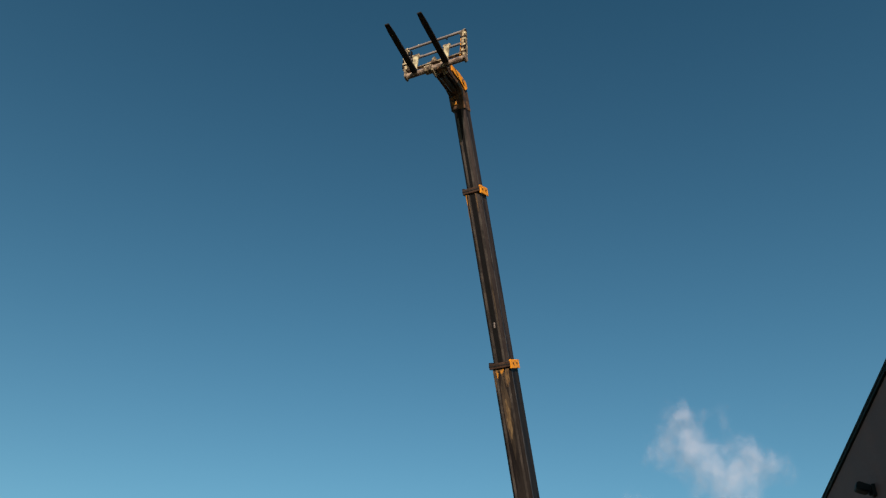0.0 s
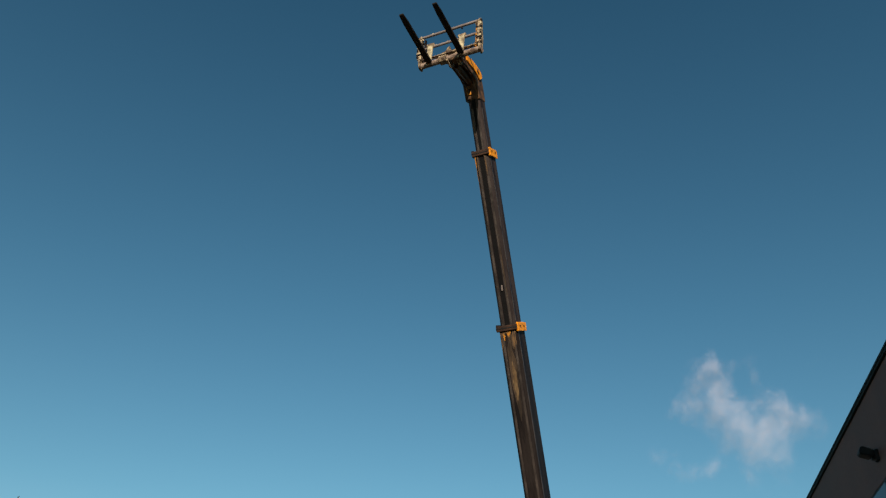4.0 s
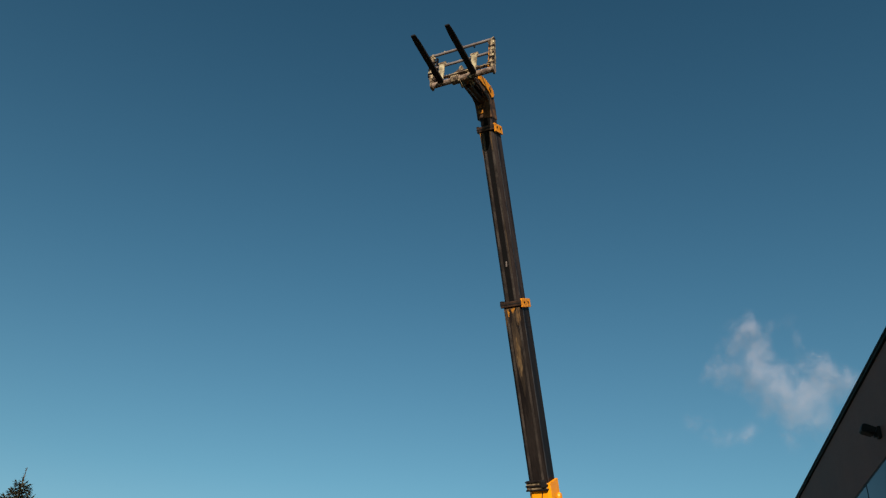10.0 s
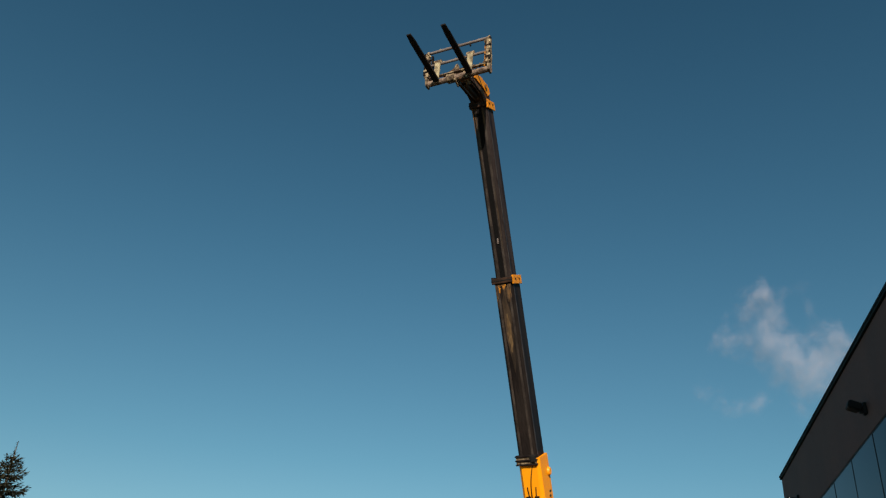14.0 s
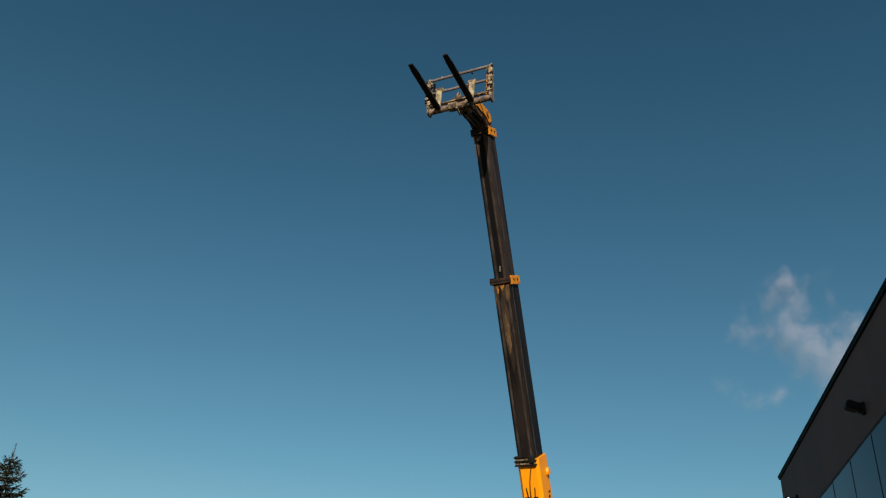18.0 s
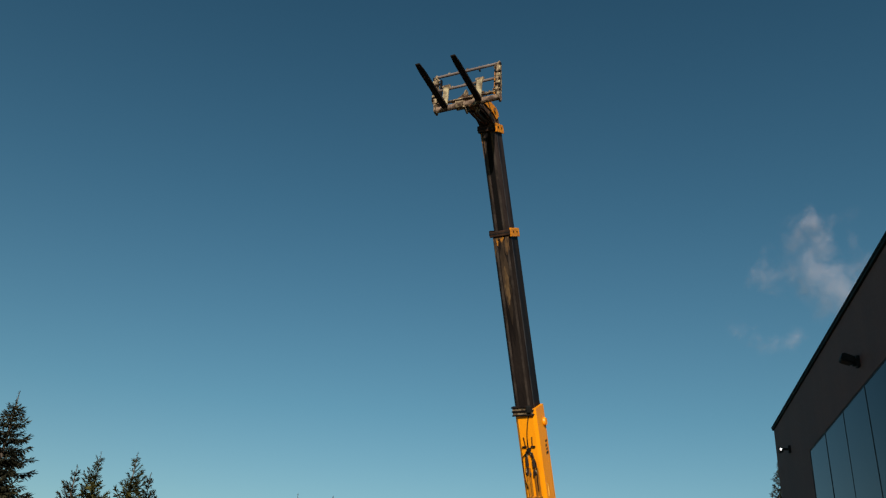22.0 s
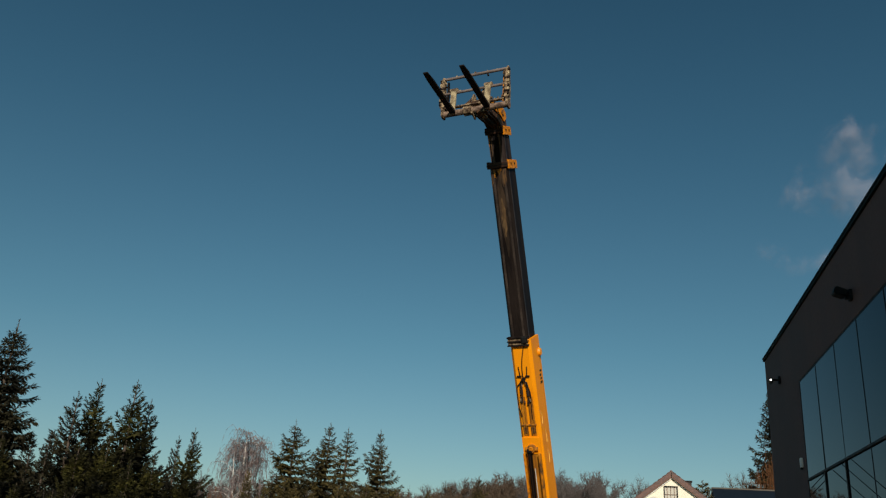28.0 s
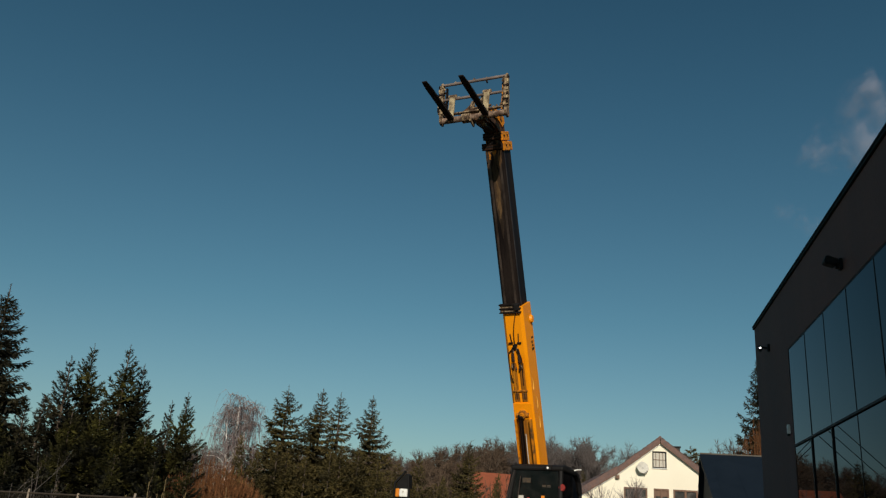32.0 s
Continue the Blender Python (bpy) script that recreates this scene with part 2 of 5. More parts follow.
FENCE_WIRE = material("rusty_fence_wire", (0.06, 0.045, 0.033), 0.7, 0, 0.25, 5, spec=0.2)
DISH_GREY = material("weathered_dish_paint", (0.60, 0.57, 0.50), 0.5, 0, 0.08, 3, second=(0.48, 0.45, 0.4))
CONCRETE = material("concrete_post", (0.26, 0.21, 0.16), 0.9, 0, 0.15, 6, 0.3, 40)
RED_DARK = material("dull_red_reflector", (0.26, 0.02, 0.014), 0.5, 0, 0.2, 14)
RED = material("red_plastic", (0.55, 0.03, 0.02), 0.4, 0, 0.1, 4)
LAMP_WHITE = material("white_lamp_lens", (0.85, 0.84, 0.80), 0.25, 0, 0.05, 20)
LAMP_ORANGE = material("orange_lamp_lens", (0.75, 0.24, 0.02), 0.3, 0, 0.1, 20)
LED = glow("lit_led", (1.0, 0.97, 0.92), 6.0)
SOIL = material("engine_cover_grey", (0.06, 0.06, 0.062), 0.5, 0, 0.15, 3)


# ---- mesh helpers ----
def mesh_of(bm, mat, name):
    me = bpy.data.meshes.new(name)
    bm.to_mesh(me)
    bm.free()
    me.materials.append(mat)
    return me


def part(name, bm, mat, parent=None, label="", smooth=False):
    """Links a bmesh as one mesh object, under a thing or a part."""
    me = mesh_of(bm, mat, name)
    if smooth:
        me.shade_smooth()
    ob = new(name, me)
    if parent:
        ob.parent = parent
    if label:
        tagged(ob, label)
    return ob


def root(name, m, label, category, group="", kind=""):
    e = new(name)
    e.empty_display_size = 0.3
    e.matrix_world = m
    return tagged(e, label, category, group, kind)


def box(x0, x1, y0, y1, z0, z1, bevel=0.0, bm=None):
    bm = bm or bmesh.new()
    b2 = bmesh.new()
    bmesh.ops.create_cube(b2, size=1.0)
    for v in b2.verts:
        v.co = Vector((x0 + (v.co.x + 0.5) * (x1 - x0), y0 + (v.co.y + 0.5) * (y1 - y0), z0 + (v.co.z + 0.5) * (z1 - z0)))
    if bevel:
        bmesh.ops.bevel(b2, geom=b2.edges[:], offset=bevel, segments=2, affect="EDGES", profile=0.6)
    join(bm, b2)
    return bm


def join(bm, other):
    me = bpy.data.meshes.new("tmp")
    other.to_mesh(me)
    other.free()
    bm.from_mesh(me)
    bpy.data.meshes.remove(me)
    return bm


def tube(p0, p1, r0, r1=None, n=10, bm=None):
    bm = bm or bmesh.new()
    r1 = r0 if r1 is None else r1
    p0, p1 = Vector(p0), Vector(p1)
    m = (p1 - p0).to_track_quat("Z", "Y").to_matrix()
    rings = []
    for p, r in ((p0, r0), (p1, r1)):
        rings.append([bm.verts.new(p + m @ Vector((r * math.cos(2 * math.pi * k / n), r * math.sin(2 * math.pi * k / n), 0))) for k in range(n)])
    for k in range(n):
        bm.faces.new((rings[0][k], rings[0][(k + 1) % n], rings[1][(k + 1) % n], rings[1][k]))
    bm.faces.new(rings[0][::-1])
    bm.faces.new(rings[1])
    return bm


def hose(points, r, n=6, bm=None):
    """A round hose through points, eased between them."""
    bm = bm or bmesh.new()
    pts = [Vector(p) for p in points]
    fine = []
    for i in range(len(pts) - 1):
        a, b, c, d = pts[max(i - 1, 0)], pts[i], pts[i + 1], pts[min(i + 2, len(pts) - 1)]
        for k in range(5):
            u = k / 5
            fine.append(0.5 * (2 * b + (c - a) * u + (2 * a - 5 * b + 4 * c - d) * u * u + (3 * b - a - 3 * c + d) * u ** 3))
    fine.append(pts[-1])
    for a, b in zip(fine, fine[1:]):
        tube(a, b, r, r, n, bm)
    return bm


def prism(poly, y0, y1, bevel=0.0, bm=None):
    """A plate or block: the outline poly, in x and z, between y0 and y1."""
    bm = bm or bmesh.new()
    b2 = bmesh.new()
    a = [b2.verts.new((x, y0, z)) for x, z in poly]
    b = [b2.verts.new((x, y1, z)) for x, z in poly]
    k = len(poly)
    b2.faces.new(a)
    b2.faces.new(b[::-1])
    for i in range(k):
        b2.faces.new((a[i], b[i], b[(i + 1) % k], a[(i + 1) % k]))
    bmesh.ops.recalc_face_normals(b2, faces=b2.faces[:])
    if bevel:
        bmesh.ops.bevel(b2, geom=b2.edges[:], offset=bevel, segments=2, affect="EDGES", profile=0.6)
    return join(bm, b2)


def girder(x0, x1, w, d, ch, bevel=0.012, bm=None):
    """A hollow-looking boom box along x: width w, depth d, its lower edges cut by ch."""
    poly = [(-w / 2, d / 2 - ch * 0.5), (-w / 2 + ch * 0.5, d / 2), (w / 2 - ch * 0.5, d / 2), (w / 2, d / 2 - ch * 0.5),
            (w / 2, -d / 2 + ch), (w / 2 - ch, -d / 2), (-w / 2 + ch, -d / 2), (-w / 2, -d / 2 + ch)]
    bm = bm or bmesh.new()
    rings = [[bm.verts.new((x, y, z)) for y, z in poly] for x in (x0, x1)]
    k = len(poly)
    for i in range(k):
        bm.faces.new((rings[0][i], rings[0][(i + 1) % k], rings[1][(i + 1) % k], rings[1][i]))
    bm.faces.new(rings[0])
    bm.faces.new(rings[1][::-1])
    bmesh.ops.recalc_face_normals(bm, faces=bm.faces[:])
    return bm


def lathe(profile, n=24, bm=None):
    """Turns (radius, y) round the y axis."""
    bm = bm or bmesh.new()
    rings = [[bm.verts.new((r * math.cos(2 * math.pi * k / n), y, r * math.sin(2 * math.pi * k / n))) for k in range(n)] for r, y in profile]
    for a, b in zip(rings, rings[1:]):
        for k in range(n):
            bm.faces.new((a[k], a[(k + 1) % n], b[(k + 1) % n], b[k]))
    bm.faces.new(rings[0])
    bm.faces.new(rings[-1][::-1])
    bmesh.ops.recalc_face_normals(bm, faces=bm.faces[:])
    return bm


class Soup:
    """Many small pieces gathered into one mesh."""

    def __init__(self):
        self.v, self.f = [], []

    def limb(self, p0, p1, r0, r1, n=5):
        p0, p1 = Vector(p0), Vector(p1)
        m = (p1 - p0).to_track_quat("Z", "Y").to_matrix()
        k = len(self.v)
        for p, r in ((p0, r0), (p1, r1)):
            for i in range(n):
                a = 2 * math.pi * i / n
                self.v.append(p + m @ Vector((r * math.cos(a), r * math.sin(a), 0)))
        for i in range(n):
            j = (i + 1) % n
            self.f.append((k + i, k + j, k + n + j, k + n + i))

    def twig(self, p, d, length, width):
        d = d.normalized()
        s = d.cross(Vector((random.uniform(-1, 1), random.uniform(-1, 1), random.uniform(-1, 1)))).normalized() * width
        k = len(self.v)
        self.v += [p - s, p + s, p + d * length]
        self.f.append((k, k + 1, k + 2))

    def part(self, name, mat, parent, label=""):
        me = bpy.data.meshes.new(name)
        me.from_pydata([tuple(v) for v in self.v], [], self.f)
        me.materials.append(mat)
        ob = new(name, me)
        ob.parent = parent
        if label:
            tagged(ob, label)
        return ob


def on(m, ob):
    ob.matrix_basis = m
    return ob


# ---- ground ----
bm = bmesh.new()
bmesh.ops.create_grid(bm, x_segments=40, y_segments=40, size=2500)
ground = part("ground", bm, GRASS)
tagged(ground, "winter grass ground reaching to the horizon", "ground", kind="structure")
bm = box(-9, 30, -25, 32, -0.1, 0.02)
tagged(part("pavement", bm, ASPHALT), "dark asphalt yard beside the hall", "pavement", kind="structure")

# ---- hall ----
FACE_AZ = 10.9
ALONG, OUT = heading(FACE_AZ), heading(FACE_AZ - 90)
FOOT = OUT * -4.11
U_END, U_BACK, TOP = 24.42, -16.0, 7.885
HALL = Matrix(((ALONG.x, OUT.x, 0, FOOT.x), (ALONG.y, OUT.y, 0, FOOT.y), (0, 0, 1, 0), (0, 0, 0, 1)))
GL_L, GL_R, GL_TOP, GL_BOT, GL_MID = 20.18, -10.0, 6.285, 0.5, 4.06


def hall_box(name, u0, u1, v0, v1, z0, z1, mat, label, category, bevel=0.0, kind="structure"):
    ob = part(name, box(u0, u1, v0, v1, z0, z1, bevel), mat)
    ob.matrix_world = HALL
    return tagged(ob, label, category, kind=kind)


hall_box("wall_facade_pier", GL_L, U_END, -0.35, 0, 0, TOP - 0.094, PLASTER, "grey rendered end pier of the hall facade", "wall")
hall_box("wall_facade_band", GL_R, GL_L, -0.35, 0, GL_TOP, TOP - 0.094, PLASTER, "grey rendered wall band above the glazing", "wall")
hall_box("wall_facade_base", GL_R, GL_L, -0.35, 0, 0, GL_BOT, PLASTER, "grey rendered plinth below the glazing", "wall")
hall_box("wall_facade_rear", U_BACK, GL_R, -0.35, 0, 0, TOP - 0.094, PLASTER, "grey rendered rear part of the facade", "wall")
hall_box("wall_end", U_END - 0.35, U_END - 0.002, -16, -0.352, 0, TOP - 0.094, PLASTER, "grey rendered end wall of the hall", "wall")
hall_box("wall_back", U_BACK, U_END - 0.352, -16.35, -16.002, 0, TOP - 0.094, PLASTER, "grey rendered back wall of the hall", "wall")
hall_box("wall_rear_end", U_BACK + 0.002, U_BACK + 0.35, -16, -0.352, 0, TOP - 0.094, PLASTER, "grey rendered rear end wall", "wall")
hall_box("floor", U_BACK + 0.35, U_END - 0.36, -16, -0.36, 0.02, 0.12, ASPHALT, "dark hall floor", "floor")
hall_box("roof_edge_trim", U_BACK, U_END + 0.05, -0.45, 0.042, TOP - 0.09, TOP, FASCIA, "dark green metal roof edge trim", "trim", 0.01)
hall_box("roof", U_BACK, U_END + 0.04, -16.4, -0.452, TOP - 0.09, TOP - 0.02, FASCIA, "flat dark metal roof of the hall", "roof")
hall_box("flashing_trim", U_BACK, U_END + 0.055, 0.044, 0.052, TOP - 0.035, TOP + 0.008, FASCIA, "thin metal drip edge along the roof", "trim")

window = root("window_1", HALL, "large dark curtain-wall window reflecting the sky", "window", kind="structure")
STEP = 1.675
cols = []
u = GL_L
while u > GL_R + 0.2:
    cols.append((u, max(u - STEP, GL_R)))
    u -= STEP
part("window_frame", box(GL_R, GL_L, -0.06, -0.008, GL_TOP - 0.035, GL_TOP), FRAME, window)
part("window_frame", box(GL_R, GL_L, -0.06, -0.008, GL_BOT, GL_BOT + 0.05), FRAME, window)
part("window_frame", box(GL_L - 0.012, GL_L, -0.06, -0.008, GL_BOT + 0.05, GL_TOP - 0.035), FRAME, window)
part("transom", box(GL_R, GL_L - 0.03, -0.06, 0.02, GL_MID - 0.024, GL_MID + 0.024, 0.006), FRAME, window, "dark horizontal transom")
random.seed(5)
for k, (a, b) in enumerate(cols):
    if k:
        part("mullion", box(a - 0.014, a + 0.014, -0.06, -0.006, GL_MID + 0.03, GL_TOP - 0.035), FRAME, window)
        w = 0.028 if k in (1, 2) else 0.012
        part("mullion", box(a - w, a + w, -0.06, 0.012 if k in (1, 2) else -0.006, GL_BOT + 0.05, GL_MID - 0.03), FRAME, window)
    for z0, z1 in ((GL_BOT + 0.05, GL_MID - 0.03), (GL_MID + 0.03, GL_TOP - 0.035)):
        ob = part("pane", box(b + 0.013, a - 0.013, -0.035, -0.012, z0, z1), PANE, window)
        # panes sit a trace out of true
        ob.matrix_basis = Matrix.Translation((a, 0, z1)) @ Euler((radians(random.uniform(-0.12, 0.12)), 0, radians(random.uniform(-0.12, 0.12)))).to_matrix().to_4x4() @ Matrix.Translation((-a, 0, -z1))
# slim rods added on the lower lights, for diagonal lines showing in the glass
for a, za, b, zb in ((18.47, 4.03, 19.95, 3.87), (18.55, 3.89, 19.95, 3.74), (17.9, 4.0, 15.3, 3.08), (17.15, 4.01, 14.4, 3.0), (16.45, 4.01, 13.7, 2.95)):
    part("diagonal_rod", tube((a, -0.009, za), (b, -0.009, zb), 0.006, n=6), FRAME, window, "thin dark rod added for a diagonal line in the glass")

flood = root("wall_floodlight", HALL @ pose(15.17, 0, 6.715), "black floodlight on the grey hall wall", "floodlight")
part("bracket", box(-0.07, 0.07, 0.0, 0.06, -0.11, 0.09, 0.012), BLACK, flood)
part("arm", box(-0.04, 0.04, 0.04, 0.12, -0.09, 0.03, 0.012), BLACK, flood)
# the housing stands out from the wall, its nose tipped up
case = on(pose(0, 0.09, 0.0, 20, 0, 0) @ pose(0, 0, 0, 0, 0, 90), part("housing", prism([(0.0, -0.05), (0.20, -0.075), (0.225, -0.05), (0.225, 0.045), (0.19, 0.07), (0.0, 0.06)], -0.10, 0.10, 0.012), BLACK, flood, "black box-shaped housing"))
part("lens", box(0.03, 0.19, -0.08, 0.08, -0.082, -0.072, 0.003), RUBBER, case)
for k in range(5):
    part("cooling_fin", box(0.02 + 0.035 * k, 0.028 + 0.035 * k, -0.09, 0.09, 0.05, 0.078), BLACK, case)

spot = root("wall_spot_lamp", HALL @ pose(22.35, 0, 6.80), "black wall lamp with a bright lit lens", "wall lamp")
part("bracket", box(-0.06, 0.06, 0.0, 0.06, -0.09, 0.09, 0.01), BLACK, spot)
part("arm", tube((0, 0.05, 0), (0.05, 0.22, 0.02), 0.03, n=8), BLACK, spot)
part("housing", tube((0.26, 0.20, 0.03), (-0.05, 0.24, -0.01), 0.075, 0.06, 12), BLACK, spot)
part("lens", tube((-0.052, 0.24, -0.011), (-0.066, 0.24, -0.015), 0.021, n=12), LED, spot, "bright lit lens")

bell = root("wall_sounder", HALL @ pose(20.55, 0, 4.48) @ Matrix.Scale(0.62, 4), "small white alarm sounder on the grey wall", "alarm box")
part("case", prism([(-0.1, -0.16), (0.1, -0.16), (0.12, 0.12), (0.06, 0.18), (-0.06, 0.18), (-0.12, 0.12)], 0.0, 0.09, 0.015), WHITE, bell)
part("strobe", box(-0.06, 0.06, 0.02, 0.1, -0.24, -0.165, 0.02), BLACK, bell)

# ---- blue-roofed shed ----
R0 = heading(16.7, 0, 44.0)
SHED = Matrix(((OUT.x * -1, -ALONG.x, 0, R0.x), (OUT.y * -1, -ALONG.y, 0, R0.y), (0, 0, 1, 0), (0, 0, 0, 1)))
shed = root("shed", SHED, "barn-like shed with a dark blue sheet-metal roof", "shed")
RZ, EZ, SPAN, LEN = 6.24, 3.5, 5.6, 20.0
# front slope long, back slope short and steep
TURN = Matrix(((0, 1, 0, 0.25), (1, 0, 0, 0), (0, 0, 1, 0), (0, 0, 0, 1)))
BACK = 2.2
part("wall", prism([(-BACK + 0.2, 0), (SPAN - 0.4, 0), (SPAN - 0.4, EZ - 0.05), (0, RZ - 0.25), (-BACK + 0.2, EZ + 0.05)], 0, 0.2), DARK_WALL, shed, "dark boarded gable wall").matrix_basis = TURN
part("wall", box(0.46, LEN - 0.3, SPAN - 0.6, SPAN - 0.4, 0, EZ), DARK_WALL, shed)
part("wall", box(0.46, LEN - 0.3, -BACK + 0.2, -BACK + 0.4, 0, EZ), DARK_WALL, shed)
TURN = Matrix(((0, 1, 0, 0), (1, 0, 0, 0), (0, 0, 1, 0), (0, 0, 0, 1)))
for sgn, reach in ((1, SPAN), (-1, BACK)):
    slab = [(0.03, RZ), (reach, EZ - 0.05), (reach, EZ + 0.01), (0.03, RZ + 0.06)]
    slope = part("roof", prism([(sgn * y, z) for y, z in slab], 0, LEN), BLUE_ROOF, shed, "dark blue sheet-metal roof slope")
    slope.matrix_basis = TURN
    for k in range(20):
        part("seam", prism([(sgn * y, z + (0.061 if i < 2 else 0.005)) for i, (y, z) in enumerate(slab)], LEN * (k + 0.5) / 20 - 0.015, LEN * (k + 0.5) / 20 + 0.015), BLUE_ROOF, slope)
part("ridge_cap", tube((0, 0, RZ + 0.06), (LEN, 0, RZ + 0.06), 0.06, n=8), MESH_WIRE, shed, "pale metal ridge cap")
part("barge_board", prism([(0.02, RZ - 0.2), (SPAN, EZ - 0.25), (SPAN, EZ - 0.07), (0.02, RZ - 0.02)], 0, 0.05), DARK_WALL, shed).matrix_basis = TURN

# ---- white house ----
RIDGE = sighted(14.25, 7.0, 50.0)
HOUSE = Matrix.Translation((RIDGE.x, RIDGE.y, 0)) @ pose(0, 0, 0, 0, 0, -12.0)
house = root("house", HOUSE, "cream plastered house with a brown tiled gable roof", "house")
HZ, HALF, SL = RIDGE.z, 5.6, 0.755


def roof_z(x):
    """The roof line: straight to the east, kicked out flatter over the west eave."""
    return HZ - (abs(x) * SL if x > -2.4 else 2.4 * SL + (-x - 2.4) * 0.625)


WX = 5.0
HWIN = [(-2.05, -0.75, 3.58, 4.93), (-0.40, 0.43, 3.58, 4.93), (0.66, 1.98, 3.58, 4.93), (-0.45, 0.33, 6.05, 6.98)]
# gable wall cut into strips round the openings
xs = sorted({-WX, WX, 0.0, -2.4, *[w[0] for w in HWIN], *[w[1] for w in HWIN]})
bmw = bmesh.new()
for a, b in zip(xs, xs[1:]):
    cuts = sorted([w for w in HWIN if w[0] <= a + 1e-6 and w[1] >= b - 1e-6], key=lambda w: w[2])
    z = 0.0
    for w in cuts:
        prism([(a, z), (b, z), (b, w[2]), (a, w[2])], -0.3, 0.0, bm=bmw)
        z = w[3]
    prism([(a, z), (b, z), (b, roof_z(b) - 0.2), (a, roof_z(a) - 0.2)], -0.3, 0.0, bm=bmw)
bmesh.ops.remove_doubles(bmw, verts=bmw.verts[:], dist=0.001)
wall = part("wall", bmw, HOUSE_WALL, house, "cream plastered gable wall")
on(pose(0, 0.3, 0), wall)
part("wall", box(-WX, -WX + 0.3, 0.302, 11, 0, roof_z(-WX) - 0.2), HOUSE_WALL, house)
part("wall", box(WX - 0.3, WX, 0.302, 11, 0, roof_z(WX) - 0.2), HOUSE_WALL, house)
on(pose(0, 11.3, 0), part("wall", prism([(-WX, 0), (WX, 0), (WX, roof_z(WX) - 0.2), (0, HZ - 0.2), (-2.4, roof_z(-2.4) - 0.2), (-WX, roof_z(-WX) - 0.2)], -0.298, 0.0), HOUSE_WALL, house))
for sgn in (1, -1):
    turns = (0.0, HALF) if sgn > 0 else (0.0, -2.4, -5.5)

    def band(low, high, gap=0.0):
        edge = [(x if x else sgn * gap) for x in turns]
        return [(x, roof_z(x) + high) for x in edge] + [(x, roof_z(x) + low) for x in reversed(edge)]

    slope = part("roof", prism(band(-0.16, 0.0), -0.16, 11.6), TILE, house, "brown tiled roof slope")
    # courses of tiles
    for c in range(22):
        x0, x1 = turns[-1] * c / 22, turns[-1] * (c + 1) / 22
        part("tile_course", prism([(x0, roof_z(x0) + 0.004), (x1, roof_z(x1) + 0.03), (x1, roof_z(x1) + 0.06), (x0, roof_z(x0) + 0.02)], -0.15, 11.58), TILE, slope)
    part("barge_board", prism(band(-0.30, -0.02, 0.02), -0.215, -0.165), TILE, house, "brown timber barge board")
    part("verge_board", prism(band(-0.37, -0.305, 0.02), -0.20, -0.01), TIMBER, house, "dark brown board under the verge")
    part("soffit_trim", prism(band(-0.43, -0.375, 0.02), -0.10, -0.004), WHITE, house, "white trim under the verge")
part("ridge_cap", tube((0, 0.02, HZ - 0.02), (0, 11.5, HZ - 0.02), 0.085, n=10), TILE, house)
part("purlin_end", box(-2.48, -2.28, -0.22, -0.02, roof_z(-2.4) - 0.62, roof_z(-2.4) - 0.43, 0.01), TIMBER, house, "dark timber purlin end")
# wing roof rising behind the west eave
wing = bmesh.new()
corners = [(-2.42, -0.14, roof_z(-2.4) + 0.07), (-5.5, -0.14, roof_z(-5.5) + 0.07), (-5.3, 3.5, HZ - 2.92), (-2.42, 3.5, HZ - 1.70)]
ring = [[wing.verts.new((x, y, z - dz)) for x, y, z in corners] for dz in (0.0, 0.1)]
wing.faces.new(ring[0]), wing.faces.new(ring[1][::-1])
for k in range(4):
    wing.faces.new((ring[0][k], ring[1][k], ring[1][(k + 1) % 4], ring[0][(k + 1) % 4]))
bmesh.ops.recalc_face_normals(wing, faces=wing.faces[:])
part("porch_roof", wing, TILE, house, "brown tiled wing roof over the west eave")
part("gutter", tube((-5.56, -0.14, roof_z(-5.5) - 0.02), (-5.56, 9.0, roof_z(-5.5) - 0.02), 0.07, n=10), WHITE, house, "pale gutter")
chim = part("chimney", box(0.68, 1.22, 2.2, 2.8, HZ - 1.2, HZ - 0.30, 0.02), DARK_WALL, house, "dark brick chimney")
part("chimney_cap", box(0.63, 1.27, 2.15, 2.85, HZ - 0.30, HZ - 0.23, 0.01), BLACK, chim)
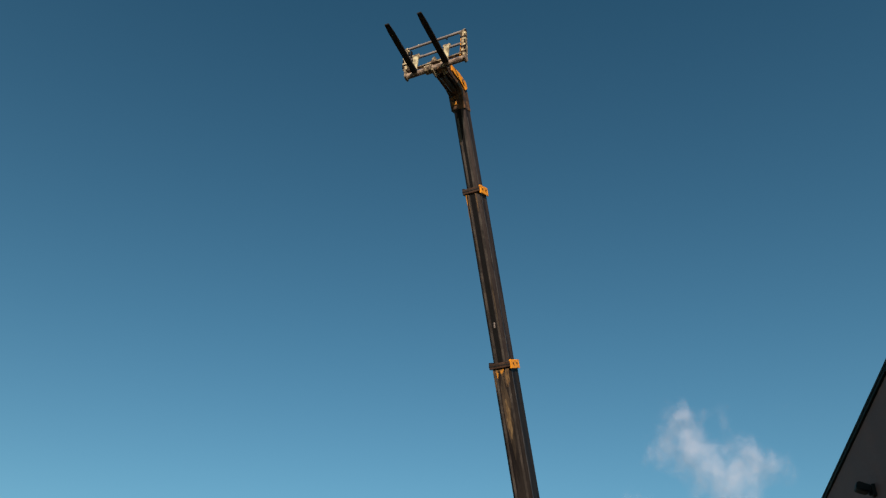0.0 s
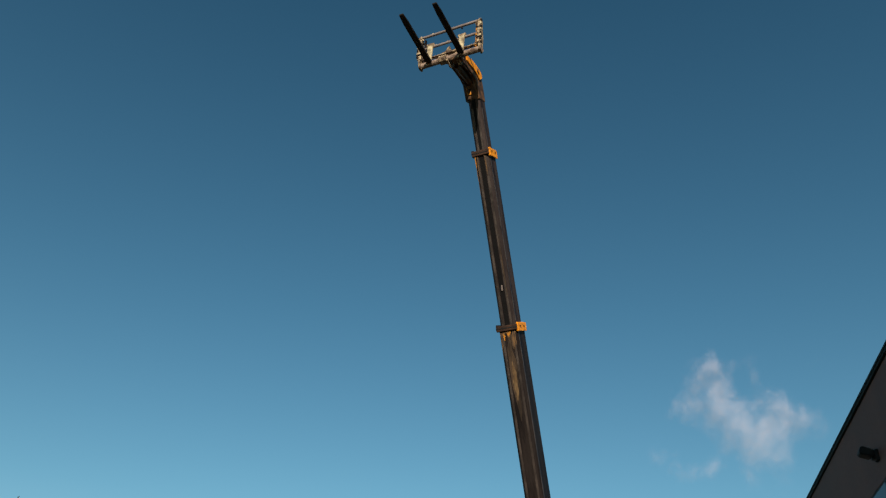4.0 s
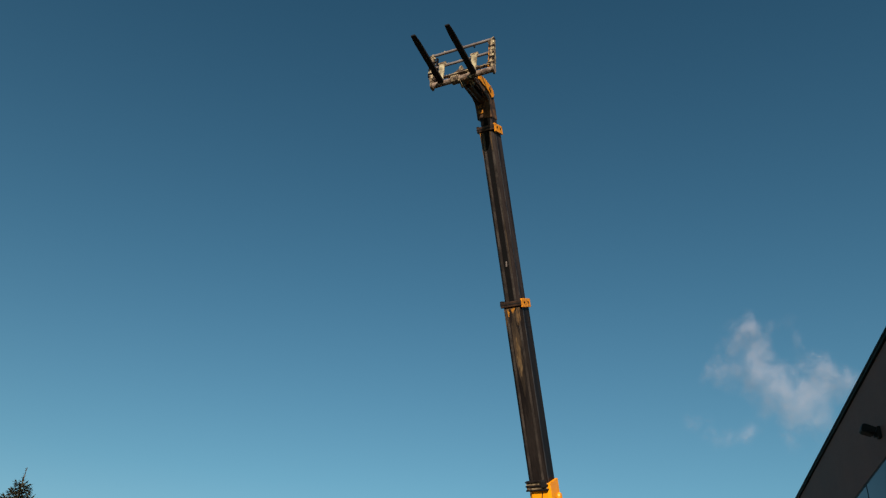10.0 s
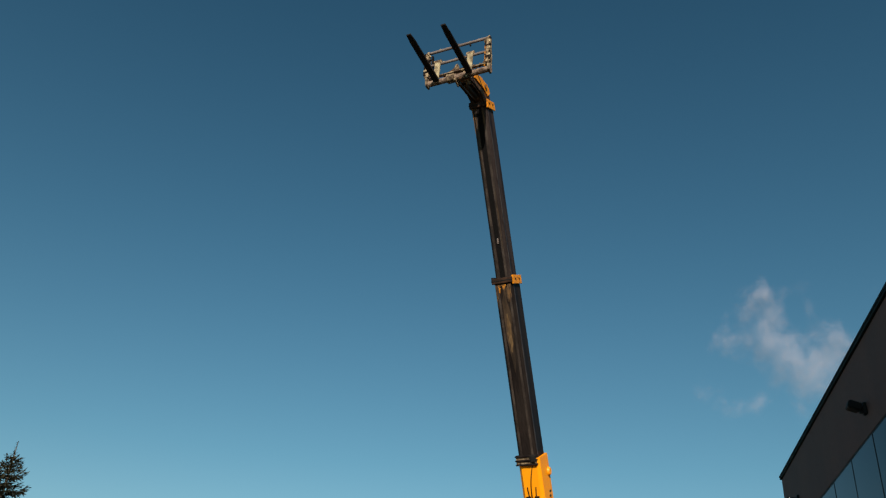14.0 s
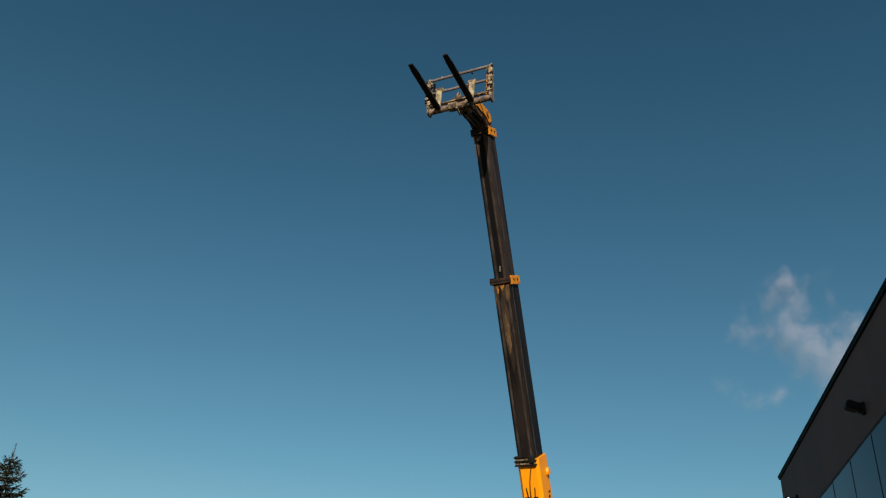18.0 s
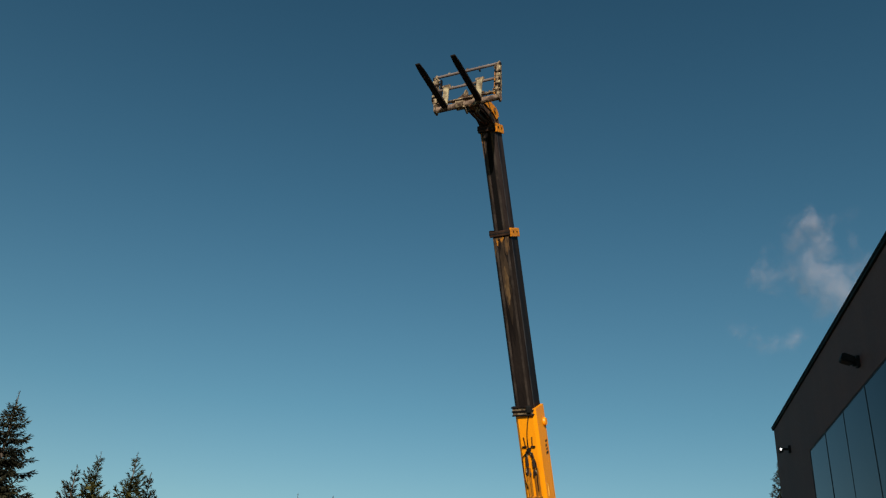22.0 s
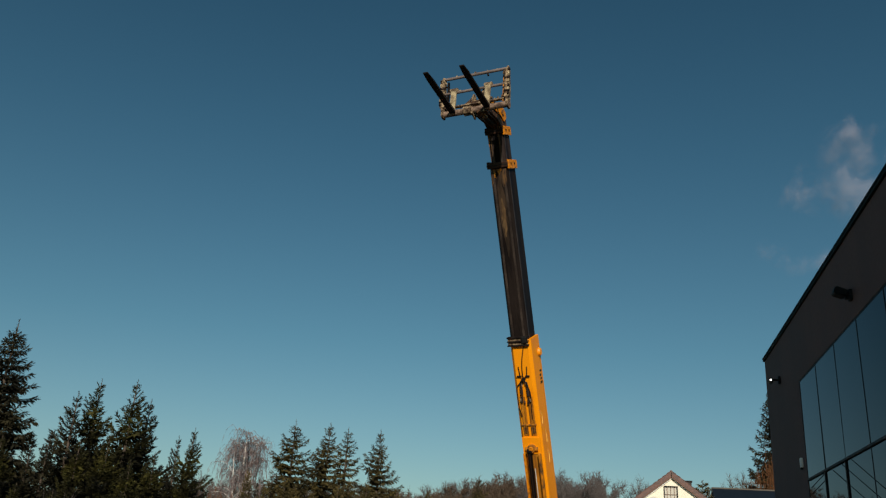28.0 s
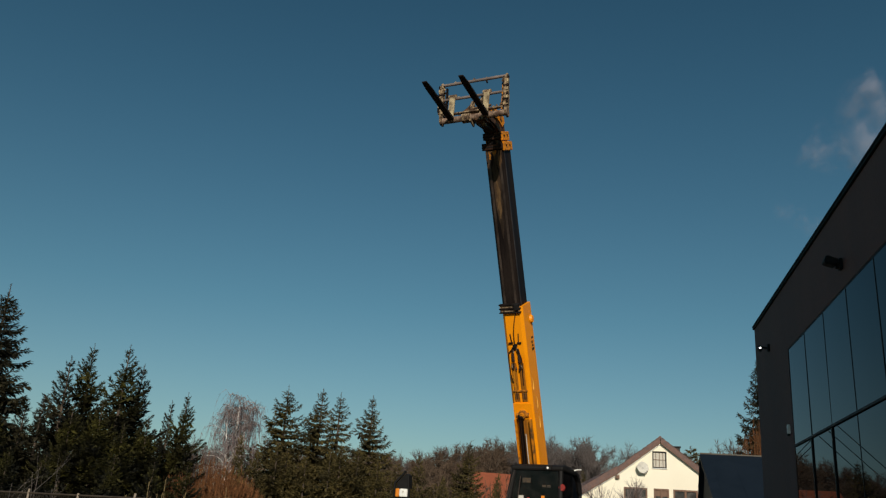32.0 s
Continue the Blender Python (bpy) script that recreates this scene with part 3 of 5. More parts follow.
for k, (a, b, z0, z1) in enumerate(HWIN):
    fr = bmesh.new()
    t = 0.09 if k < 3 else 0.06
    box(a, b, -0.02, 0.1, z1 - t, z1, bm=fr), box(a, b, -0.02, 0.1, z0, z0 + t, bm=fr)
    box(a, a + t, -0.02, 0.1, z0 + t, z1 - t, bm=fr), box(b - t, b, -0.02, 0.1, z0 + t, z1 - t, bm=fr)
    mid = (a + b) / 2
    if k < 3:
        box(mid - t * 0.6, mid + t * 0.6, -0.015, 0.09, z0 + t, z1 - t, bm=fr)
    win = part("window", fr, TIMBER if k < 3 else FRAME, house, "window with brown frame and net curtains")
    part("pane", box(a + t, mid - t * 0.6, 0.05, 0.06, z0 + t, z1 - t), CURTAIN, win)
    part("pane", box(mid + t * 0.6, b - t, 0.05, 0.06, z0 + t, z1 - t), CURTAIN, win)
    h = z1 - z0
    if k == 3:
        part("curtain", box(a + t, b - t, 0.044, 0.049, z0 + t, z1 - t), NET, win)
    else:
        part("curtain", prism([(a + t, z0 + t), (mid - t, z0 + t), (mid - t, z0 + 0.35 * h), (a + t + 0.5 * (mid - a - t), z0 + 0.62 * h), (a + t, z0 + 0.5 * h)], 0.044, 0.049), NET, win)
        part("curtain", prism([(mid + t, z0 + t), (b - t, z0 + t), (b - t, z0 + 0.5 * h), (mid + t + 0.45 * (b - mid - t), z0 + 0.6 * h), (mid + t, z0 + 0.3 * h)], 0.044, 0.049), NET, win)
    part("sill", box(a - 0.03, b + 0.03, -0.07, 0.0, z0 - 0.04, z0 - 0.002, 0.008), WHITE if k == 3 else TIMBER, win)
    if k == 3:
        for gx in (0.25, 0.5, 0.75):
            part("glazing_bar", box(a + (b - a) * gx - 0.012, a + (b - a) * gx + 0.012, 0.0, 0.042, z0 + t, z1 - t), TIMBER, win)
        part("glazing_bar", box(a + t, b - t, 0.0, 0.041, (z0 + z1) / 2 - 0.012, (z0 + z1) / 2 + 0.012), TIMBER, win)
    if k == 1:
        part("roller_blind", box(a + t, b - t, 0.036, 0.0435, z1 - t - 0.24 * h, z1 - t), TIMBER, win, "brown lowered roller blind")

dish = root("satellite_dish", HOUSE @ pose(-0.98, 0, 6.02) @ Matrix.Scale(0.76, 4), "round white satellite dish on the house gable", "satellite dish")
prof = [(0.02, 0.10), (0.2, 0.085), (0.34, 0.05), (0.44, 0.0), (0.445, 0.012), (0.34, 0.065), (0.2, 0.1), (0.02, 0.115)]
on(pose(0, -0.36, 0, -14, 0, 18), part("reflector", lathe(prof, 28), DISH_GREY, dish, smooth=True))
part("arm", tube((0, 0.0, -0.05), (0.0, -0.3, -0.02), 0.03, n=8), BLACK, dish)
part("feed_arm", tube((0.1, -0.36, -0.42), (0.3, -0.66, -0.3), 0.014, n=6), MESH_WIRE, dish)
part("feed_horn", tube((0.3, -0.68, -0.31), (0.27, -0.61, -0.26), 0.035, n=8), BLACK, dish)

# ---- red-roofed house ----
RH = sighted(3.7, 4.35, 85.0)
red = root("house", Matrix.Translation((RH.x, RH.y, 0)) @ pose(0, 0, 0, 0, 0, 8), "distant house with a red hipped tile roof", "house")
part("wall", box(-3.0, 3.8, 0.6, 8, 0, 4.7), HOUSE_WALL, red)
bmr = bmesh.new()
v = [bmr.verts.new(c) for c in ((-3.6, 0, 4.6), (4.4, 0, 4.6), (4.4, 8.6, 4.6), (-3.6, 8.6, 4.6), (-1.5, 4.3, RH.z), (2.6, 4.3, RH.z))]
for f in ((0, 1, 5, 4), (1, 2, 5), (2, 3, 4, 5), (3, 0, 4), (3, 2, 1, 0)):
    bmr.faces.new([v[i] for i in f])
part("roof", bmr, RED_TILE, red, "red tiled hipped roof")
for x in (-1.6, 0.4):
    part("window", box(x, x + 1.1, 0.56, 0.598, 2.9, 4.2, 0.01), CURTAIN, red)

# ---- mesh fence ----
FA, FB = heading(-31.5, 0, 26.5), heading(-15.5, 0, 16.2)
fence = root("fence", Matrix.Translation((FA.x, FA.y, 0)), "wire mesh fence with pale concrete posts and top rail", "fence")
run = Vector((FB.x - FA.x, FB.y - FA.y, 0))
fd, fl = run.normalized(), run.length
n = 6
for k in range(n + 1):
    p = fd * fl * k / n
    part("post", box(p.x - 0.022, p.x + 0.022, p.y - 0.022, p.y + 0.022, 0, 1.98 + 0.05 * (k % 2), 0.01), CONCRETE, fence)
part("top_rail", tube((0, 0, 1.94), tuple(run + Vector((0, 0, 1.94))), 0.02, n=8), FENCE_WIRE, fence)
part("bottom_rail", tube((0, 0, 0.1), tuple(run + Vector((0, 0, 0.1))), 0.02, n=8), FENCE_WIRE, fence)
wires = Soup()
k = 0.0
while k < fl:
    for sg in (1, -1):
        a = fd * k + Vector((0, 0, 0.1 if sg > 0 else 1.93))
        b = fd * min(k + 1.87, fl) + Vector((0, 0, 1.93 if sg > 0 else 0.1))
        wires.limb(a, b, 0.003, 0.003, 3)
    k += 0.09
tagged(wires.part("wire_mesh", FENCE_WIRE, fence), "galvanised chain-link mesh", kind="stuff")

# ---- telehandler ----
TELE = pose(2.15, 18.48, 0, 0, 0, -113.93)
tele = root("telehandler", TELE, "yellow telescopic handler with a black cab and raised boom", "telehandler")
LEAN = radians(26.03)
BEND = -63.97  # boom frame: x up along the boom, -z its underside


def boom_pose(s):
    return pose(2.2 + s * math.sin(LEAN), 0, 6.22 + s * math.cos(LEAN), 0, BEND, 0)


def carriage_pose(s):
    return pose(2.2 + s * math.sin(LEAN) + 1.238 * math.cos(LEAN), 0, 6.22 + s * math.cos(LEAN) - 1.238 * math.sin(LEAN), 0, -4.85, 0)


# chassis and wheels
part("chassis", prism([(-1.1, 0.62), (5.6, 0.62), (5.9, 0.8), (5.9, 1.12), (-0.9, 1.12), (-1.1, 0.95)], -0.5, 0.5, 0.03), YELLOW, tele)
part("engine_cover", prism([(-1.1, 1.13), (2.0, 1.13), (2.0, 1.72), (1.7, 1.82), (-0.8, 1.9), (-1.1, 1.7)], -1.2, -0.42, 0.05), YELLOW, tele, "yellow engine cover")
part("counterweight", prism([(-1.6, 0.75), (-1.12, 0.7), (-1.12, 1.7), (-1.5, 1.6)], -1.1, 1.1, 0.05), SOIL, tele)
for y in (-0.34, 0.30):
    part("boom_bracket", prism([(-0.6, 1.0), (0.75, 1.0), (0.3, 1.95), (-0.25, 1.95)], y, y + 0.04, 0.008), YELLOW, tele)
part("pivot_pin", tube((0, -0.4, 1.73), (0, 0.4, 1.73), 0.07, n=16), CHROME, tele)
for x in (0.5, 4.7):
    part("axle", tube((x, -0.8, 0.62), (x, 0.8, 0.62), 0.11, n=12), BLACK, tele)
    for y in (-1.0, 1.0):
        hub = on(pose(x, y, 0.62), part("wheel", lathe([(0.14, -0.12), (0.16, 0.0), (0.14, 0.12)], 20), YELLOW, tele))
        part("rim", lathe([(0.30, -0.19), (0.34, -0.17), (0.30, -0.05), (0.2, 0.0), (0.30, 0.05), (0.34, 0.17), (0.30, 0.19)], 28), YELLOW, hub)
        ty = lathe([(0.35, -0.2), (0.5, -0.22), (0.58, -0.2), (0.595, 0), (0.58, 0.2), (0.5, 0.22), (0.35, 0.2)], 32)
        for k in range(18):
            a = 2 * math.pi * k / 18
            for sg in (1, -1):
                b2 = box(-0.035, 0.035, 0.01 if sg > 0 else -0.2, 0.2 if sg > 0 else -0.01, 0.575, 0.62)
                b2.transform(Matrix.Rotation(a + (0.09 if sg > 0 else 0), 4, "Y"))
                join(ty, b2)
        part("tyre", ty, RUBBER, hub, "treaded black tyre")

# cab
CX0, CX1, CY0, CY1, CZ0, CZ1 = 2.15, 3.42, 0.50, 1.43, 1.1, 2.93
part("cab_floor", box(CX0, CX1, CY0, CY1, CZ0, CZ0 + 0.1, 0.02), BLACK, tele)
part("cab_door", prism([(CX0 + 0.1, CZ0 + 0.1), (CX1 - 0.1, CZ0 + 0.1), (CX1 - 0.05, CZ0 + 0.62), (CX0 + 0.1, CZ0 + 0.62)], CY1 - 0.06, CY1, 0.015), BLACK, tele)
part("cab_front_panel", box(CX1 - 0.06, CX1, CY0 + 0.02, CY1 - 0.02, CZ0 + 0.1, CZ0 + 0.5, 0.015), BLACK, tele)
part("cab_rear_panel", box(CX0, CX0 + 0.06, CY0 + 0.02, CY1 - 0.02, CZ0 + 0.1, CZ0 + 0.8, 0.015), BLACK, tele)
roof = part("cab_roof", prism([(CX0 + 0.40, CZ1 - 0.10), (CX0 + 0.20, CZ1 - 0.20), (CX0 + 0.08, CZ1 - 0.42), (CX0 - 0.03, CZ1 - 0.42), (CX0 + 0.04, CZ1 - 0.22), (CX0 + 0.22, CZ1 - 0.07), (CX0 + 0.55, CZ1 + 0.01), (CX1 - 0.15, CZ1 + 0.02), (CX1 + 0.05, CZ1 - 0.03), (CX1 + 0.04, CZ1 - 0.10)], CY0 - 0.01, CY1 + 0.01, 0.032), BLACK, tele, "black cab roof")
for y in (CY0 + 0.04, CY1 - 0.04):
    part("cab_pillar", tube((CX1 + 0.03, y - (0.27 if y < 1 else 0), CZ0 + 0.1), (CX1 - 0.0, y, CZ1 - 0.1), 0.045, n=8), BLACK, tele)
    part("cab_pillar", hose([(CX0 + 0.0, y, CZ0 + 0.1), (CX0 + 0.0, y, CZ1 - 0.65), (CX0 + 0.05, y, CZ1 - 0.3), (CX0 + 0.22, y, CZ1 - 0.1)], 0.045, 8), BLACK, tele)
    part("cab_side_window", box(CX0 + 0.05, CX1 - 0.05, y - 0.004, y + 0.004, CZ0 + 0.64, CZ1 - 0.1), GLASS, tele)
on(pose(0, 0, 0, 0, 0, 90), part("windscreen", prism([(CY0 - 0.13, CZ0 + 0.5), (CY1 - 0.08, CZ0 + 0.5), (CY1 - 0.08, CZ1 - 0.1), (CY0 + 0.07, CZ1 - 0.1)], -CX1 + 0.004, -CX1 + 0.012), GLASS, tele, "dark tinted cab windscreen"))
part("rear_window", box(CX0 + 0.004, CX0 + 0.012, CY0 + 0.08, CY1 - 0.08, CZ0 + 0.8, CZ1 - 0.2), GLASS, tele)
part("wiper", tube((CX1 + 0.035, CY0 + 0.07, CZ0 + 0.6), (CX1 + 0.02, CY0 + 0.17, CZ1 - 0.2), 0.009, n=6), STRIP, tele)
seat = part("seat", box(2.4, 2.9, 0.72, 1.2, 1.5, 1.66, 0.05), RUBBER, tele)
part("seat_back", box(2.36, 2.5, 0.74, 1.18, 1.66, 2.32, 0.05), RUBBER, seat)
part("headrest", box(2.38, 2.48, 0.85, 1.07, 2.36, 2.56, 0.04), RUBBER, seat)
part("steering_column", tube((3.3, 0.95, 1.2), (3.05, 0.95, 1.85), 0.05, n=8), BLACK, tele)
part("fire_extinguisher", tube((3.1, 1.18, 1.9), (3.1, 1.18, 2.24), 0.07, n=12), RED, tele, "red extinguisher bottle")
part("reflector_disc", tube((CX1 + 0.03, 1.42, 2.555), (CX1 + 0.045, 1.42, 2.555), 0.062, 0.05, n=18), RED_DARK, tele, "round red reflector")
part("instrument_panel", box(3.2, 3.34, 0.62, 0.9, 1.6, 1.98, 0.02), BLACK, tele)
part("windscreen_patch", box(3.424, 3.43, 0.64, 0.73, 2.33, 2.40), DISH_GREY, tele, "pale notice plate")
part("windscreen_patch", box(3.424, 3.43, 0.80, 0.84, 2.31, 2.37), RED, tele, "small pinkish notice plate")
part("windscreen_patch", box(3.424, 3.43, 1.05, 1.11, 2.31, 2.41), LAMP_ORANGE, tele, "orange warning plate")
# thin brown patches on the glass, drawn in place of reflections
for y0, z0, w, h in ((0.70, 2.62, 0.15, 0.08), (1.06, 2.555, 0.07, 0.035), (1.15, 2.55, 0.06, 0.04)):
    part("windscreen_patch", box(CX1 - 0.003, CX1 + 0.001, y0, y0 + w, z0, z0 + h), REFLECTION_BROWN, tele, "brownish patch painted on the glass as a reflection")
# paler strip added as the light streak down the left pillar
part("pillar_glint", tube((CX1 + 0.078, CY0 - 0.06, 2.3), (CX1 + 0.066, CY0 + 0.05, 2.78), 0.008, n=6), STRIP, tele, "thin strip standing for the highlight on the pillar")
part("work_light", box(CX1 + 0.05, CX1 + 0.12, 1.13, 1.25, CZ1 - 0.1, CZ1 - 0.02, 0.012), BLACK, roof)
part("lens", tube((CX1 + 0.121, 1.19, CZ1 - 0.06), (CX1 + 0.128, 1.19, CZ1 - 0.06), 0.02, n=12), LAMP_WHITE, tele)
part("grab_handle", hose([(2.75, CY1 + 0.0, 2.90), (2.72, CY1 + 0.06, 2.92), (2.75, CY1 + 0.14, 2.92)], 0.012), LAMP_WHITE, tele, "pale grab handle")

# front light bracket
mast = part("light_bracket_post", tube((5.7, -0.50, 1.1), (5.7, -0.50, 2.2), 0.035, n=8), BLACK, tele)
ACROSS = pose(0, 0, 0, 0, 0, 90)
on(ACROSS, part("light_housing", prism([(-0.57, 2.38), (-0.42, 2.53), (-0.37, 2.50), (-0.35, 2.30), (-0.56, 2.30)], -5.76, -5.64, 0.008), BLACK, mast, "dark angular light housing"))
on(ACROSS, part("light_guard", prism([(-0.60, 2.16), (-0.575, 2.16), (-0.575, 2.37), (-0.40, 2.55), (-0.42, 2.57), (-0.60, 2.385)], -5.80, -5.765, 0.004), BLACK, mast))
lamp = part("head_lamp", box(5.762, 5.81, -0.495, -0.36, 2.17, 2.295, 0.02), LAMP_WHITE, mast, "white front lamp")
part("bulb_holder", tube((5.811, -0.425, 2.25), (5.818, -0.425, 2.25), 0.016, n=10), DISH_GREY, lamp)
part("indicator_lamp", box(5.762, 5.80, -0.565, -0.505, 2.17, 2.295, 0.014), LAMP_ORANGE, mast, "orange indicator lamp")
part("lamp_frame", box(5.72, 5.760, -0.58, -0.345, 2.15, 2.31, 0.008), BLACK, mast)

# boom base section
BW, BD = 0.44, 0.60
base = on(boom_pose(0) @ pose(0, 0.03, -0.02), part("boom_base_section", girder(-5.2, 0.0, BW, BD, 0.06), YELLOW, tele, "bright yellow outer boom section"))
for k in range(3):
    part("wear_rib", box(0.07 - 0.08 * k - 0.028, 0.07 - 0.08 * k, -BW / 2 - 0.035, BW / 2 - 0.03, -BD / 2 - 0.05, -BD / 2 + 0.08, 0.008), STEEL_BROWN, base)
for k in range(2):
    part("wear_rib", box(-0.014 - 0.08 * k + 0.006, -0.014 - 0.08 * k + 0.052, -BW / 2 - 0.02, BW / 2 - 0.05, -BD / 2 - 0.03, -BD / 2 + 0.05, 0.006), SPLATTER, base)
part("hose_clamp", box(-0.06, 0.08, BW / 2 - 0.16, BW / 2 - 0.05, -BD / 2 - 0.07, -BD / 2 - 0.002, 0.02), BLACK, base)
for sg in (1, -1):
    part("collar_boss", tube((-0.34, sg * (BW / 2 + 0.004), 0.17), (-0.34, sg * (BW / 2 + 0.05), 0.17), 0.09, 0.07, 16), YELLOW, base)
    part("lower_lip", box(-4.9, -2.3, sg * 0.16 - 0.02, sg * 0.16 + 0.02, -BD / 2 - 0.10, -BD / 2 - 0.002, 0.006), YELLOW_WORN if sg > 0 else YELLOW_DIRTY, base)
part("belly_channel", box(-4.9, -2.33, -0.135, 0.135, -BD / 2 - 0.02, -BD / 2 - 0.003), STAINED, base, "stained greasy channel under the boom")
part("cylinder_lug", tube((-2.22, -0.13, -BD / 2 - 0.03), (-2.22, 0.13, -BD / 2 - 0.03), 0.045, n=16), YELLOW_WORN, base)
part("lug_plate", box(-2.32, -1.98, -0.19, 0.19, -BD / 2 - 0.03, -BD / 2 - 0.002, 0.01), YELLOW, base)
part("lug_ring", tube((-2.2, 0.0, -BD / 2 - 0.02), (-2.2, 0.0, -BD / 2 - 0.10), 0.092, 0.08, 18), YELLOW_WORN, base)
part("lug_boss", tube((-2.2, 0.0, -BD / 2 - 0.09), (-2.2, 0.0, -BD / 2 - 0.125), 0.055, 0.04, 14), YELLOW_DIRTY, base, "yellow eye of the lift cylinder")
for y in (-0.085, 0.075):
    part("hose_slot", box(-1.95, -1.15, y - 0.055, y + 0.055, -BD / 2 - 0.006, -BD / 2 - 0.002), STAINED, base, "stained hose slot")
    for dy in (-0.025, 0.025):
        part("hydraulic_pipe", tube((-1.93, y + dy, -BD / 2 - 0.016), (-1.05, y + dy * 1.1, -BD / 2 - 0.016), 0.008, n=6), STAINED, base)
part("slot_cross_bar", box(-1.74, -1.71, -0.16, 0.15, -BD / 2 - 0.03, -BD / 2 - 0.004, 0.006), YELLOW_WORN, base)
for y in (-0.085, 0.075):
    part("clamp_plate", box(-1.9, -1.77, y - 0.045, y + 0.045, -BD / 2 - 0.02, -BD / 2 - 0.004, 0.006), GREASE, base)
for y, s in ((-0.075, -1.02), (0.06, -1.05)):
    part("valve_block", box(s - 0.09, s + 0.07, y - 0.027, y + 0.027, -BD / 2 - 0.045, -BD / 2 - 0.002, 0.012), STEEL_BLACK, base)
    part("valve_cap", tube((s + 0.1, y, -BD / 2 - 0.03), (s + 0.2, y * 0.7, -BD / 2 - 0.03), 0.024, n=10), BLACK, base)
    part("valve_fitting", tube((s - 0.25, y - 0.02, -BD / 2 - 0.03), (s - 0.12, y, -BD / 2 - 0.03), 0.022, n=8), STRIP, base)
for s, y in ((-0.9, -0.05), (-0.93, 0.07), (-1.2, -0.11), (-1.22, 0.09), (-1.26, -0.03), (-0.86, 0.03)):
    part("pipe_union", tube((s - 0.03, y, -BD / 2 - 0.035), (s + 0.03, y * 0.95, -BD / 2 - 0.035), 0.016, n=6), SPLATTER, base)
part("valve_cap", tube((-0.79, -0.005, -BD / 2 - 0.06), (-0.79, -0.005, -BD / 2 - 0.002), 0.042, n=14), BLACK, base)
for y in (-0.09, 0.085):
    part("bolt_lug", tube((-0.72, y * 0.8, -BD / 2 - 0.012), (-0.54, y, -BD / 2 - 0.012), 0.010, n=8), STEEL_BROWN, base)
    part("bolt_head", tube((-0.73, y * 1.5, -BD / 2 - 0.02), (-0.73, y * 0.5, -BD / 2 - 0.02), 0.017, n=8), STEEL_BROWN, base)
ZH = -BD / 2 - 0.02
for pts in ([(-0.05, 0.1, ZH), (-0.3, 0.03, ZH), (-0.55, -0.01, ZH), (-0.8, -0.005, ZH - 0.018)],
            [(-0.8, 0.0, ZH - 0.025), (-0.92, 0.07, ZH - 0.025), (-1.1, 0.11, ZH - 0.018), (-1.4, 0.09, ZH), (-1.6, 0.09, ZH)],
            [(-0.8, -0.01, ZH - 0.025), (-0.88, -0.1, ZH - 0.018), (-0.98, -0.165, ZH - 0.018), (-1.3, -0.17, ZH), (-1.55, -0.13, ZH)]):
    part("hydraulic_hose", hose(pts, 0.009), STEEL_BROWN, base, "black hydraulic hose")
# unreadable lettering on the side, and pale scuffs
for k, (a, b) in enumerate(((-0.98, -0.93), (-0.9, -0.86), (-0.83, -0.78), (-0.74, -0.7))):
    part("lettering_bar", box(a, b, BW / 2 + 0.001, BW / 2 + 0.004, 0.06 + 0.02 * (k % 2), 0.19 - 0.02 * (k % 3)), BLACK, base)
for s, z in ((-1.5, -0.16), (-1.92, -0.02), (-2.35, 0.0)):
    part("scuff_mark", hose([(s, BW / 2 + 0.001, z), (s - 0.1, BW / 2 + 0.002, z + 0.05), (s - 0.25, BW / 2 + 0.001, z + 0.03)], 0.009, 5), PALE_YELLOW, base)

# lift cylinder, close under the boom
def under(s, y, z):
    return boom_pose(0) @ Vector((s, y, z))


barrel = part("lift_cylinder", tube(under(-5.6, -0.02, -0.50), under(-3.6, -0.02, -0.42), 0.078, n=18), STEEL_BLACK, tele)
part("rod", tube(under(-3.6, -0.02, -0.42), under(-2.28, -0.01, -0.39), 0.05, n=16), ROD_DARK, barrel, "cylinder rod coloured black for chrome that reflects dark")
part("rod_eye", tube(under(-2.25, -0.05, -0.39), under(-2.25, 0.05, -0.39), 0.065, n=16), STEEL_BROWN, barrel)
part("barrel_cap", tube(under(-3.7, -0.02, -0.424), under(-3.58, -0.02, -0.42), 0.088, n=18), BLACK, barrel)
# added pale tube that draws the bright highlight running along the cylinder
part("rod_glint", tube(under(-5.4, 0.075, -0.50), under(-2.6, 0.065, -0.40), 0.010, n=10), DISH_GREY, barrel, "thin pale tube standing for the highlight along the cylinder")


